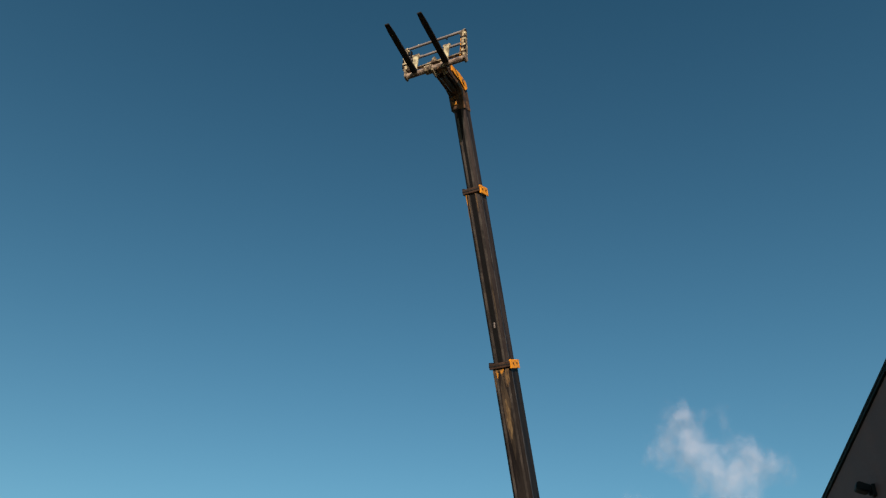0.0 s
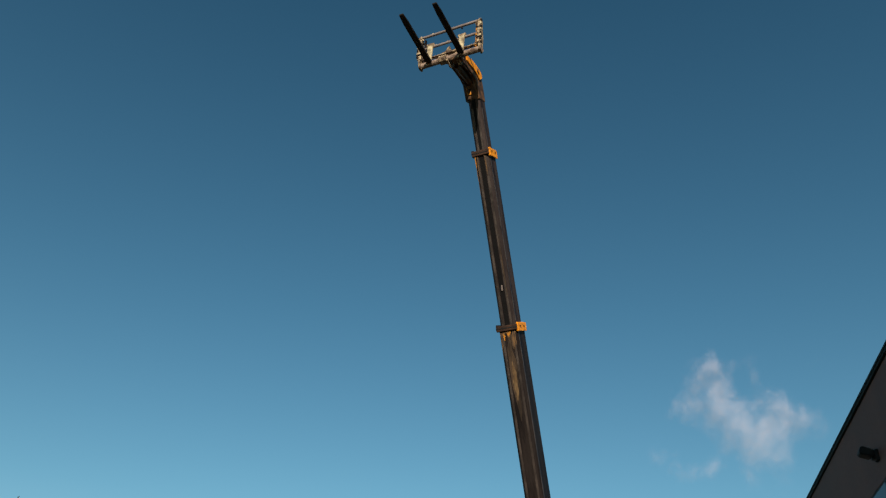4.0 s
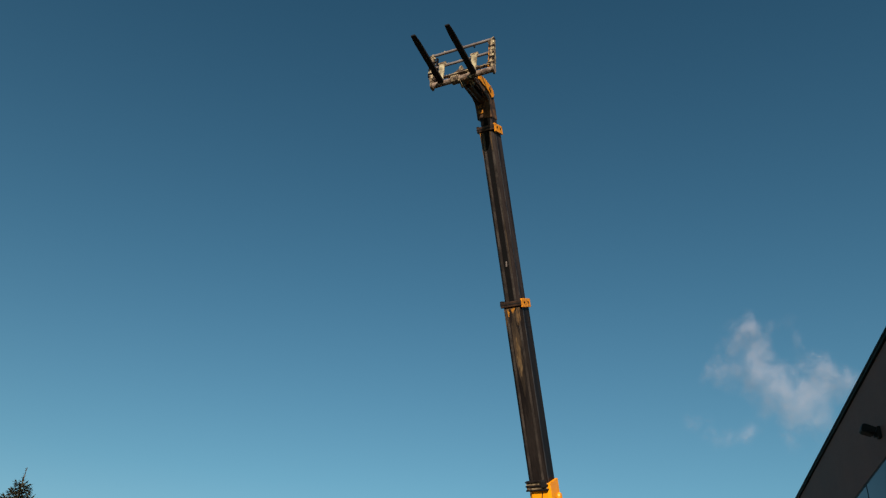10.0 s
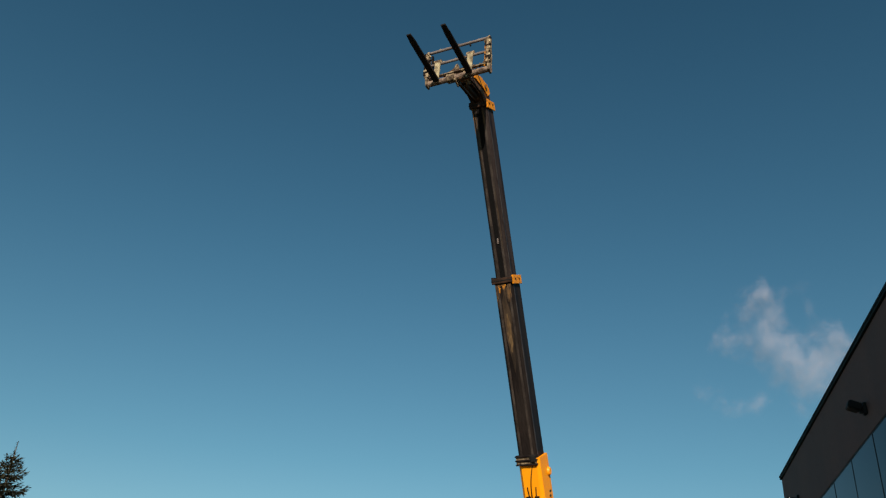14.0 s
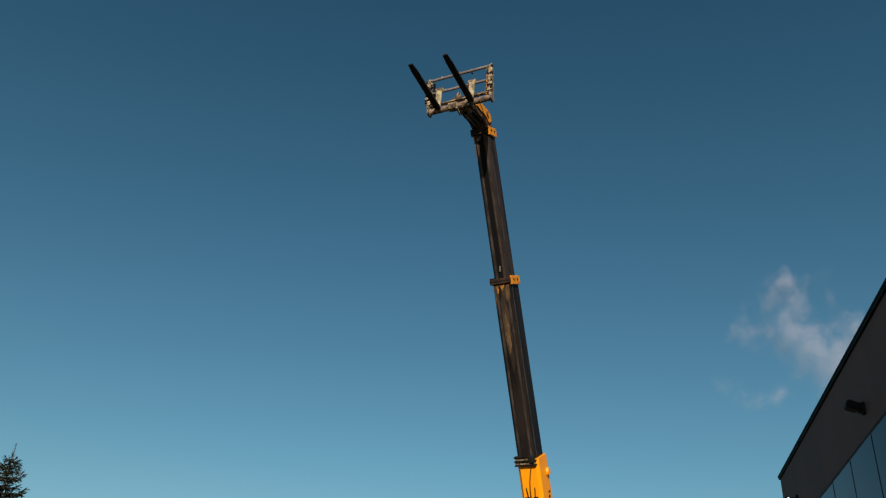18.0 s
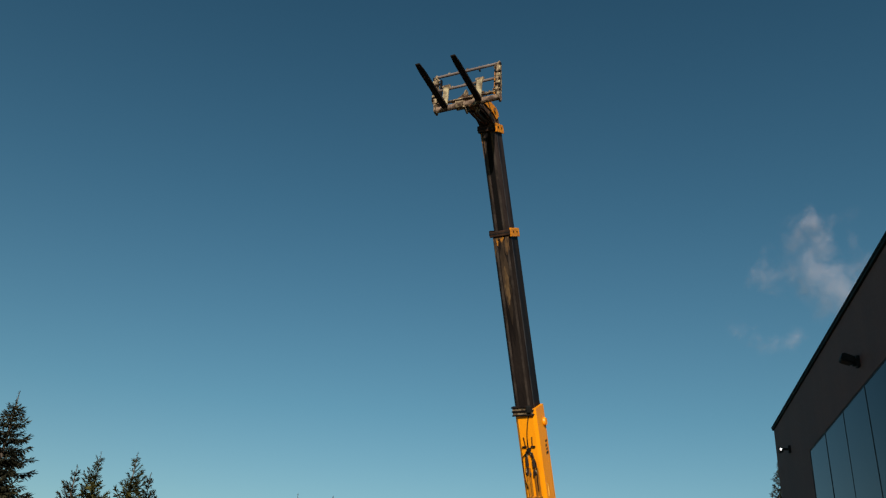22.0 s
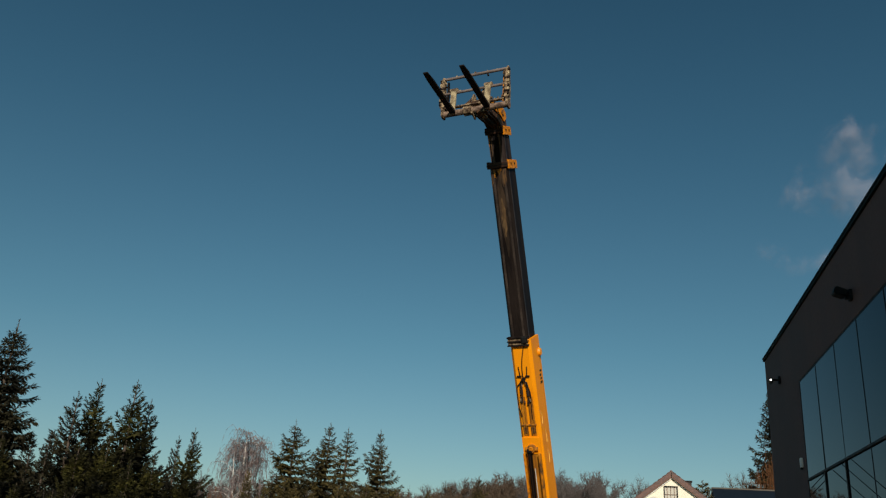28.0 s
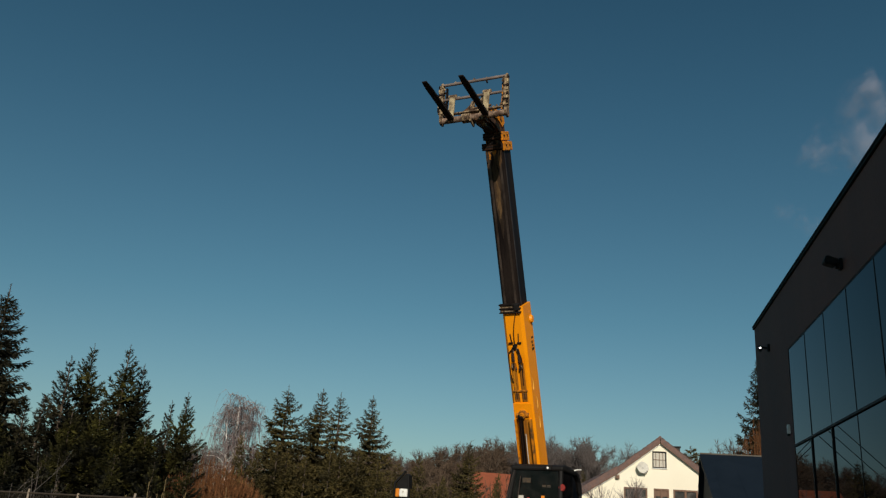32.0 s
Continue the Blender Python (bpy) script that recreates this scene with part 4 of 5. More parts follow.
def boom_section(name, length, w, d, mat, label, collar=True, front=0.0):
    """A sliding section: its end collar at x = 0, the box running back into the one below."""
    ob = part(name, girder(-length, front, w, d, 0.045), mat, tele, label)
    z = -d / 2
    for sg in (1, -1):
        part("wear_strip", box(-length + 0.1, -0.14, sg * (w / 2 - 0.075) - 0.022, sg * (w / 2 - 0.075) + 0.022, z - 0.006, z - 0.001), STRIP, ob)
        part("edge_strip", box(-length + 0.1, -0.14, sg * (w / 2 + 0.001) if sg > 0 else -w / 2 - 0.006, w / 2 + 0.006 if sg > 0 else -w / 2 - 0.001, z + 0.06, z + 0.1), STRIP, ob)
    if collar:
        part("collar_front", box(-0.11, 0.0, -w / 2 - 0.04, w / 2 + 0.02, z - 0.035, z + 0.09, 0.012), COLLAR, ob, "brown wear-pad collar")
        part("collar_groove", box(-0.065, -0.045, -w / 2 - 0.044, w / 2 + 0.015, z - 0.039, z - 0.01, 0.003), BLACK, ob)
        for sg in (1, -1):
            part("collar_side", box(-0.15 if sg > 0 else -0.115, 0.03, sg * (w / 2 + 0.002) if sg > 0 else -w / 2 - 0.05, w / 2 + 0.042 if sg > 0 else -w / 2 - 0.002, z + 0.0, d / 2 + 0.02, 0.012), YELLOW_DIRTY if sg > 0 else STEEL_BROWN, ob, "collar side plate")
            for bz in (-0.25, 0.2):
                part("collar_bolt", tube((-0.05, sg * (w / 2 + 0.04), bz * d), (-0.05, sg * (w / 2 + 0.054), bz * d), 0.022, n=6), STEEL_BROWN, ob)
        part("collar_back", box(-0.11, 0.0, -w / 2 - 0.02, w / 2 + 0.02, d / 2 - 0.002, d / 2 + 0.05, 0.012), YELLOW, ob)
    return ob


def stain(ob, x0, x1, y0, y1, z, mat, seed, run=False):
    """A thin uneven smear on the underside; with run, a streak that starts broad at x1 and tapers to x0."""
    rng = random.Random(seed)
    bm = bmesh.new()
    top, bot = [], []
    for k in range(11):
        x = x0 + (x1 - x0) * k / 10
        g = 0.12 + 0.88 * (k / 10) ** 0.8 if run else math.sin(math.pi * (k + 0.4) / 10.8)
        c = (y0 + y1) / 2 + (y1 - y0) * rng.uniform(-0.1, 0.1)
        top.append(bm.verts.new((x, c + (y1 - y0) / 2 * g * rng.uniform(0.5, 1.1), z)))
        bot.append(bm.verts.new((x, c - (y1 - y0) / 2 * g * rng.uniform(0.5, 1.1), z)))
    for k in range(10):
        bm.faces.new((top[k], top[k + 1], bot[k + 1], bot[k]))
    g = bmesh.ops.extrude_face_region(bm, geom=bm.faces[:])
    for v in g["geom"]:
        if isinstance(v, bmesh.types.BMVert):
            v.co.z -= 0.003
    bmesh.ops.recalc_face_normals(bm, faces=bm.faces[:])
    return part("grease_stain", bm, mat, ob, "brown grease stain")


sec2 = boom_section("boom_second_section", 4.6, 0.38, 0.50, STEEL_BROWN, "dark greasy steel second boom section")
stain(sec2, -1.9, -0.13, -0.10, 0.10, -0.2505, SMEAR, 9)
stain(sec2, -1.5, -0.72, -0.055, 0.06, -0.2535, STREAK, 1)
stain(sec2, -0.30, -0.13, -0.13, -0.05, -0.2535, YELLOW_WORN, 2, True)
stain(sec2, -0.26, -0.13, -0.05, 0.07, -0.2535, YELLOW_WORN, 12, True)
stain(sec2, -0.5, -0.2, 0.02, 0.12, -0.2565, SMEAR, 19, True)
stain(sec2, -0.62, -0.13, -0.175, -0.14, -0.2535, GREASE, 13, True)
stain(sec2, -0.42, -0.14, 0.12, 0.165, -0.2565, GREASE, 14, True)
stain(sec2, -0.5, -0.14, 0.07, 0.13, -0.2575, GREASE, 3)
stain(sec2, -0.45, -0.14, -0.17, -0.12, -0.2575, GREASE, 4)
sec3 = boom_section("boom_third_section", 4.4, 0.32, 0.42, STEEL_BLACK, "dark steel third boom section with a hose slot")
part("hose_slot", box(-4.2, -0.13, -0.05, 0.05, -0.2135, -0.2105), SLOT, sec3, "black hose slot")
part("slot_pin", tube((-2.95, -0.0, -0.214), (-2.84, 0.01, -0.214), 0.019, 0.015, n=10), BAR, sec3, "pale pin in the hose slot")
stain(sec3, -0.62, -0.13, -0.115, -0.08, -0.2195, GREASE, 5, True)
stain(sec3, -0.36, -0.13, -0.15, -0.125, -0.2225, YELLOW_WORN, 18, True)
stain(sec3, -0.55, -0.13, 0.055, 0.10, -0.2195, GREASE, 6, True)
stain(sec3, -0.95, -0.13, -0.15, -0.125, -0.2195, GREASE, 15, True)
stain(sec3, -1.6, -0.9, -0.11, -0.08, -0.2195, SMEAR, 16)
stain(sec3, -3.1, -1.7, 0.085, 0.11, -0.2195, SMEAR, 17)
sec4 = boom_section("boom_inner_section", 4.4, 0.26, 0.34, STEEL_BLACK, "dark steel inner boom section", collar=False, front=0.42)
part("hose_slot", box(-4.2, 0.3, -0.035, 0.04, -0.1735, -0.1705), SLOT, sec4, "black hose slot")
for s in (0.36, 0.24):
    part("stop_block", box(s - 0.07, s, -0.115, -0.02, -0.2, -0.172, 0.006), YELLOW_WORN, sec4)
stain(sec4, -0.75, -0.35, -0.1, -0.05, -0.1795, GREASE, 7)

# gooseneck head, in the boom frame of the inner section
head = part("boom_head", prism([(0.05, 0.172), (0.05, -0.174), (0.40, -0.20), (0.50, -0.32), (0.57, -0.52), (0.64, -0.74), (0.67, -0.98), (0.66, -1.16), (0.84, -1.16), (0.90, -0.75), (0.84, -0.5), (0.80, -0.2), (0.74, 0.04), (0.62, 0.15), (0.4, 0.175)], -0.175, 0.145, 0.02), HEAD, sec4, "dark brown gooseneck boom head")
for sg in (1, -1):
    plate = part("head_side_plate", prism([(0.56, 0.12), (0.48, -0.04), (0.60, -0.2), (0.74, -0.66), (0.86, -0.66), (0.83, -0.3), (0.74, 0.02), (0.66, 0.12)], (0.147 if sg > 0 else -0.202), (0.172 if sg > 0 else -0.177), 0.006), YELLOW_DIRTY, sec4, "yellow side plate of the boom head")
    part("head_pin", tube((0.66, sg * 0.16, -0.12), (0.66, sg * 0.2, -0.12), 0.05, n=12), YELLOW_WORN, plate)
    part("head_pin", tube((0.74, sg * 0.14, -0.98), (0.74, sg * 0.21, -0.98), 0.05, n=12), STEEL_BROWN, sec4)
part("tilt_cylinder", tube((0.42, 0.0, -0.22), (0.60, 0.0, -0.86), 0.06, n=12), HEAD, sec4)
part("head_hose", hose([(0.2, 0.06, -0.2), (0.42, 0.09, -0.28), (0.54, 0.12, -0.55), (0.66, 0.1, -1.0)], 0.012), HEAD, sec4)
part("head_hose", hose([(0.2, -0.05, -0.2), (0.42, -0.1, -0.27), (0.52, -0.12, -0.55), (0.64, -0.1, -1.05)], 0.012), HEAD, sec4)

# fork carriage: x along the forks, heel of the blades at the origin
HW = 0.66
car = part("fork_carriage", tube((-0.09, -HW, 0.005), (-0.09, HW, 0.005), 0.06, n=14), TUBE, tele, "pale concrete-splattered fork carriage")
for sg in (1, -1):
    part("side_upright", prism([(-0.16, -0.07), (-0.03, -0.07), (0.02, 0.08), (0.05, 0.4), (0.09, 0.7), (0.06, 0.78), (-0.03, 0.76), (-0.07, 0.55), (-0.13, 0.3)], sg * HW - 0.022, sg * HW + 0.022, 0.008), SPLATTER, car)
    part("upright_flange", prism([(0.0, 0.1), (0.03, 0.1), (0.1, 0.7), (0.07, 0.72)], sg * HW - 0.045, sg * HW + 0.045, 0.006), SPLATTER, car)
    for z in (0.22, 0.5, 0.68):
        part("upright_bolt", tube((0.02 + z * 0.08, sg * HW - 0.055, z), (0.02 + z * 0.08, sg * HW + 0.055, z), 0.025, n=8), STEEL_BROWN, car)
    part("inner_plate", prism([(-0.12, 0.05), (-0.02, 0.05), (0.0, 0.4), (0.03, 0.68), (-0.03, 0.7), (-0.09, 0.4)], sg * (HW - 0.085) - 0.012, sg * (HW - 0.085) + 0.012, 0.005), YELLOW_WORN if sg > 0 else STEEL_BROWN, car, "worn inner side plate")
    for k, z in enumerate((0.14, 0.34, 0.58)):
        part("spacer_bolt", tube((-0.04 + 0.08 * z, sg * (HW - 0.10), z), (-0.04 + 0.08 * z, sg * (HW + 0.03), z), 0.02, n=8), STEEL_BROWN, car)
    part("corner_strap", hose([(0.05, sg * (HW + 0.02), 0.74), (0.10, sg * (HW - 0.03), 0.66), (0.07, sg * (HW - 0.08), 0.60)], 0.018, 7), SPLATTER, car)
    part("tube_end", tube((-0.09, sg * HW, 0.005), (-0.09, sg * (HW + 0.025), 0.005), 0.08, n=14), TUBE, car)
    for k in range(7):
        z = 0.13 + 0.085 * k
        part("chain_link", box(0.012 + 0.075 * z, 0.058 + 0.075 * z, sg * (HW + 0.035) - 0.014, sg * (HW + 0.035) + 0.014, z, z + 0.06, 0.01), SHANK if k % 2 else STEEL_BROWN, car)
part("top_bar", tube((0.045, -HW, 0.73), (0.045, HW, 0.73), 0.029, n=12), BAR, car, "scuffed grey top bar")
part("mid_bar", tube((-0.02, -HW, 0.43), (-0.02, HW, 0.43), 0.027, n=12), BAR, car)
part("lower_rail", box(-0.06, 0.0, -HW + 0.05, HW - 0.05, 0.08, 0.11, 0.008), SPLATTER, car)
for y in (-0.44, 0.264):
    fb = prism([(-0.03, -0.035), (1.0, -0.022), (1.205, -0.014), (1.22, 0.004), (1.0, 0.012), (0.02, 0.018), (-0.03, 0.02)], y - 0.06, y + 0.06, 0.006)
    for v in fb.verts:
        if v.co.x > 1.1:
            v.co.y = y + (v.co.y - y) * 0.8
    fk = part("fork", fb, FORK, car, "long black steel fork")
    part("fork_shank", prism([(-0.03, 0.022), (0.018, 0.022), (0.032, 0.5), (-0.012, 0.5)], y - 0.055, y + 0.055, 0.008), SHANK, fk, "pale worn fork shank")
    part("fork_hook", tube((-0.01, y - 0.075, 0.47), (-0.01, y + 0.075, 0.47), 0.05, n=10), SPLATTER, fk)
for y, z1 in ((-0.05, 0.36), (0.14, 0.44), (0.19, 0.3)):
    part("mount_plate", prism([(-0.24, -0.12), (-0.05, -0.09), (-0.02, z1 * 0.7), (-0.07, z1), (-0.15, z1), (-0.28, 0.1)], y - 0.016, y + 0.016, 0.005), SPLATTER, car)
part("lock_pin", tube((-0.12, -0.2, 0.2), (-0.12, 0.32, 0.24), 0.025, n=8), SPLATTER, car)
part("lock_lever", hose([(-0.08, -0.32, 0.1), (-0.07, -0.18, 0.16), (-0.08, -0.05, 0.3)], 0.02), SPLATTER, car)
for y in (0.38, 0.44, 0.52):
    part("hydraulic_coupler", tube((-0.08, y, 0.11), (-0.06, y + 0.02, 0.17 + 0.3 * (y - 0.38)), 0.018, n=8), SPLATTER, car)
part("tube_sleeve", tube((-0.09, -0.22, 0.005), (-0.09, -0.06, 0.005), 0.095, n=12), SPLATTER, car)
part("bracket_lump", box(-0.2, -0.06, 0.04, 0.26, -0.1, -0.02, 0.03), HEAD, car)
clods = random.Random(77)
for k in range(16):
    y, r = clods.uniform(-0.6, 0.62), clods.uniform(0.012, 0.03)
    bmc = bmesh.new()
    bmesh.ops.create_icosphere(bmc, subdivisions=1, radius=r)
    for v in bmc.verts:
        v.co *= clods.uniform(0.7, 1.3)
    where = ((-0.05, y, 0.115), (0.045, y, 0.765), (-0.09, y, 0.07), (-0.02, y, 0.46))[k % 4]
    on(pose(*where), part("mortar_clod", bmc, SHANK if k % 3 else SPLATTER, car, "dried mortar clod"))
part("hanging_hook", tube((0.04, 0.25, 0.7), (0.045, 0.27, 0.64), 0.018, n=6), STEEL_BROWN, car)

# ---- trees ----
Z = Vector((0, 0, 1))
HEIGHT = {}


def spruce(seed, h, r, needles, spacing=0.5, per=5, lift=0.0, hang=0.5, ragged=0.3, shape=0.9, core=1.0, label=""):
    """A conifer at the world's origin: tapered trunk, whorls of curved boughs whose side shoots carry hanging needle sprays, a thin leader."""
    rng = random.Random(seed)
    uni = rng.uniform
    tree = root("spruce_tree", Matrix(), label or "dark green spruce tree with drooping boughs", "conifer tree")
    tr, cr = Soup(), Soup()
    lean = Vector((uni(-0.012, 0.012), uni(-0.012, 0.012), 1))
    for k in range(10):
        tr.limb(lean * h * k / 10, lean * h * (k + 1) / 10, 0.016 * h * (1 - k / 10) + 0.012, 0.016 * h * (1 - (k + 1) / 10) + 0.008, 7)
    sector = [uni(1 - 0.7 * ragged, 1 + 0.3 * ragged) for _ in range(9)]

    def needle(p, d, ln, w):
        d = d.normalized()
        sd = d.cross(Vector((uni(-0.9, 0.9), uni(-0.9, 0.9), 0.7))).normalized() * w
        q, k = p + d * ln * 0.45, len(cr.v)
        cr.v += [p, q + sd, p + d * ln, q - sd]
        cr.f.append((k, k + 1, k + 2, k + 3))

    z, turn = 0.35, uni(0, 6.28)
    while z < h * 0.955:
        f = z / h
        reach = r * min((1 - f) ** shape, 1.2 * (1 - f)) + 0.03
        turn += uni(0.4, 0.9)
        count = per + rng.choice((-1, 0, 0, 1)) + int(2.4 * (1 - f))
        for b in range(count):
            if rng.random() < 0.3 * ragged:
                continue
            a = turn + 6.2832 * (b + uni(-0.3, 0.3)) / count
            ln = reach * uni(1 - ragged, 1 + 0.15 * ragged) * sector[int(a / 6.2832 * 9 + z * 0.5) % 9]
            up = lift + 1.0 * f ** 1.7 - 0.2 + uni(-0.14, 0.14)
            d0 = Vector((math.cos(a), math.sin(a), up)).normalized()
            p = lean * (z + uni(-0.12, 0.12) * spacing)
            pts, m = [p], max(3, int(ln / 0.28))
            for i in range(m):
                u = (i + 1) / m
                d = (d0 + Z * (-(0.18 + 0.35 * hang) * math.sin(u * 2.5) + (0.35 + 0.35 * hang) * u * u)).normalized()
                p = p + d * ln / m
                pts.append(p)
            mid = len(pts) // 2
            cr.limb(pts[0], pts[mid], 0.022, 0.013, 3)
            cr.limb(pts[mid], pts[-1], 0.013, 0.004, 3)
            side = rng.choice((-1, 1))
            u = 0.12
            while u < 1.0:
                x = u * (len(pts) - 1)
                k = min(int(x), len(pts) - 2)
                q, d = pts[k].lerp(pts[k + 1], x - k), (pts[k + 1] - pts[k]).normalized()
                sd = d.cross(Z).normalized() * side
                side = -side
                bl = min((0.34 * ln * (1 - u) ** 0.7 + 0.13) * uni(0.6, 1.1), 0.95)
                g = (d * uni(0.55, 0.9) + sd * uni(0.5, 0.95) * (1.15 - 0.6 * u) - Z * hang * uni(0.1, 0.75) * (1.1 - 0.6 * u)).normalized()
                steps = max(3, int(bl / 0.06))
                big = min(1.0, 0.45 + ln * 0.4)
                for w in range(steps):
                    o = q + g * bl * w / steps
                    gg = g * 0.9 + Vector((uni(-0.55, 0.55), uni(-0.55, 0.55), uni(-0.35 - 0.8 * hang, 0.3)))
                    needle(o, gg, uni(0.17, 0.31) * big, uni(0.027, 0.052) * big)
                # the shoot's own line of needles, lit from above
                needle(q, d + sd * 0.15 + Z * uni(0.0, 0.5), uni(0.16, 0.3) * big, 0.026 * big)
                u += uni(0.045, 0.07) / max(ln, 0.3) + 0.004
            for i in range(4):
                needle(pts[-2].lerp(pts[-1], uni(0.3, 1.0)), d0 + Z * uni(0.1, 0.9) + Vector((uni(-0.4, 0.4), uni(-0.4, 0.4), 0)), (0.09 + 0.2 * min(ln, 1)) * uni(0.7, 1.2), 0.018)
            # old shoots crowd the shaded inside
            for i in range(int(ln * (3 + 6 * (1 - f)) * core)):
                q = pts[0].lerp(pts[mid], rng.random())
                needle(q, Vector((uni(-1, 1), uni(-1, 1), uni(-1.0, 0.1))), uni(0.3, 0.6) * min(1, ln), 0.10 * min(1, ln))
        z += spacing * (0.55 + 0.5 * (1 - f)) * uni(0.75, 1.25)
    # leader and its short shoots
    cr.limb(lean * h * 0.93, lean * h, 0.016, 0.005, 4)
    for k in range(16):
        a, u = uni(0, 6.28), uni(0.935, 0.998)
        needle(lean * h * u, Vector((math.cos(a), math.sin(a), uni(0.3, 1.0))), 0.06 + 2.2 * h / 12 * (1 - u), 0.018)
    tr.part("trunk", BARK, tree)
    cr.part("crown", needles, tree)
    HEIGHT[tree.name] = h
    return tree


def broadleaf(seed, h, spread, twig_mat, bark, label, category="bare tree", name="bare_tree", fine=1.0, width=0.016):
    """A leafless tree: trunk, a fan of limbs, branches that fork twice more, and a haze of fine twigs."""
    rng = random.Random(seed)
    uni = rng.uniform
    tree = root(name, Matrix(), label, category)
    tr, tw = Soup(), Soup()

    def fork(d, wide):
        a = d.cross(Vector((uni(-1, 1), uni(-1, 1), uni(-1, 1)))).normalized()
        return (d * 0.8 + a * wide * uni(0.55, 1.15) + Z * 0.14).normalized()

    def branch(p, d, ln, r, level):
        for i in range(3):
            d = (d + Vector((uni(-1, 1), uni(-1, 1), uni(-0.5, 1.0))) * 0.11).normalized()
            q = p + d * ln / 3
            (tr if level < 3 else tw).limb(p, q, r * (1 - 0.25 * i), r * (0.75 - 0.23 * i) + 0.004, 6 if level < 2 else 3)
            p = q
            if level in (1, 2):
                for _ in range(2):
                    branch(p, fork(d, spread), ln * uni(0.42, 0.62) * (1.1 - 0.14 * i), r * 0.48, level + 1)
            if level >= 2:
                for _ in range(int((2 if level == 2 else 4) * fine)):
                    g = fork(d, 0.9)
                    l = uni(0.4, 1.0) * h * 0.055
                    tw.twig(p, g, l, width * uni(0.6, 1.0))
                    tw.twig(p + g * l * uni(0.3, 0.7), fork(g, 0.8), l * uni(0.5, 0.9), width * 0.6)
        if level == 0:
            for k in range(6):
                a = 6.2832 * (k + uni(-0.3, 0.3)) / 6
                up = 1.8 if k == 0 else uni(0.8, 1.4)
                branch(p, Vector((math.cos(a) * spread, math.sin(a) * spread, up)).normalized(), h * (0.34 if k == 0 else uni(0.32, 0.42)), r * 0.5, 1)

    branch(Vector((0, 0, 0)), Vector((0, 0, 1)), h * 0.3, h * 0.017, 0)
    tr.part("trunk", bark, tree)
    tw.part("crown", twig_mat, tree)
    HEIGHT[tree.name] = max(max(v.z for v in tr.v), max(v.z for v in tw.v)) * 0.97
    return tree


def birch(seed, h, spread):
    """A leafless birch: white forked stem, arching limbs, long hanging strands."""
    rng = random.Random(seed)
    uni = rng.uniform
    tree = root("birch_tree", Matrix(), "leafless white-barked birch with hanging twigs", "birch tree")
    tr, tw = Soup(), Soup()
    stems = []
    for base, top, lean in ((0.0, 0.90, (0.02, 0.0)), (0.30, 0.92, (0.15, 0.1)), (0.26, 0.86, (-0.15, -0.1)), (0.45, 0.90, (0.02, 0.2))):
        p = stems[0][int(base * 14)].copy() if stems else Vector((0, 0, 0))
        spine = [p]
        n = 14
        for k in range(n):
            p = p + Vector((lean[0] * (1.3 - k / n) + uni(-0.07, 0.07), lean[1] * (1.3 - k / n) + uni(-0.07, 0.07), 1)) * h * (top - base) / n
            spine.append(p)
        r0 = (0.02 if not stems else 0.013) * h
        for k in range(n):
            tr.limb(spine[k], spine[k + 1], r0 * (1 - k / (n + 0.5)), r0 * (1 - (k + 1) / (n + 0.5)), 7)
        stems.append(spine)

    def strand(p, s):
        l = uni(0.22, 0.46)
        for step in range(rng.choice((3, 4, 5, 6))):
            e = p + s.normalized() * l
            if e.z < 0.30 * h:
                break
            tw.twig(p, e - p, l * 1.2, 0.016)
            tw.twig(p, Vector((uni(-1, 1), uni(-1, 1), -0.8)), l * 0.7, 0.008)
            p, s = e, s.normalized() * 0.5 + Vector((uni(-0.22, 0.22), uni(-0.22, 0.22), -0.75))

    for which, spine in enumerate(stems):
        for k in range((22, 20, 20, 16)[which]):
            z = uni(0.52 if which == 0 else 0.35, 1.0)
            x = z * 13.99
            p = spine[int(x)].lerp(spine[int(x) + 1], x - int(x))
            a = k * 2.4 + uni(-0.6, 0.6)
            ln = spread * uni(0.35, 0.8) * (1.15 - 0.35 * z)
            d = Vector((math.cos(a), math.sin(a), uni(0.7, 1.8))).normalized()
            r = 0.022 * (1.2 - 0.7 * z)
            for i in range(6):
                q = p + d * ln / 6
                tr.limb(p, q, r * (1 - i / 7) + 0.005, r * (1 - (i + 1) / 7) + 0.004, 4)
                d = (d + Vector((math.cos(a) * 0.12 + uni(-0.14, 0.14), math.sin(a) * 0.12 + uni(-0.14, 0.14), -0.22))).normalized()
                p = q
                for _ in range(rng.choice((2, 3, 4)) if i else 0):
                    strand(p, Vector((uni(-1, 1), uni(-1, 1), uni(-0.3, 0.6))))
    tr.part("trunk", BIRCH_BARK, tree, "white forked trunk and limbs")
    tw.part("crown", BIRCH_TWIGS, tree)
    HEIGHT[tree.name] = max(max(v.z for v in tr.v), max(v.z for v in tw.v)) * 0.98
    return tree


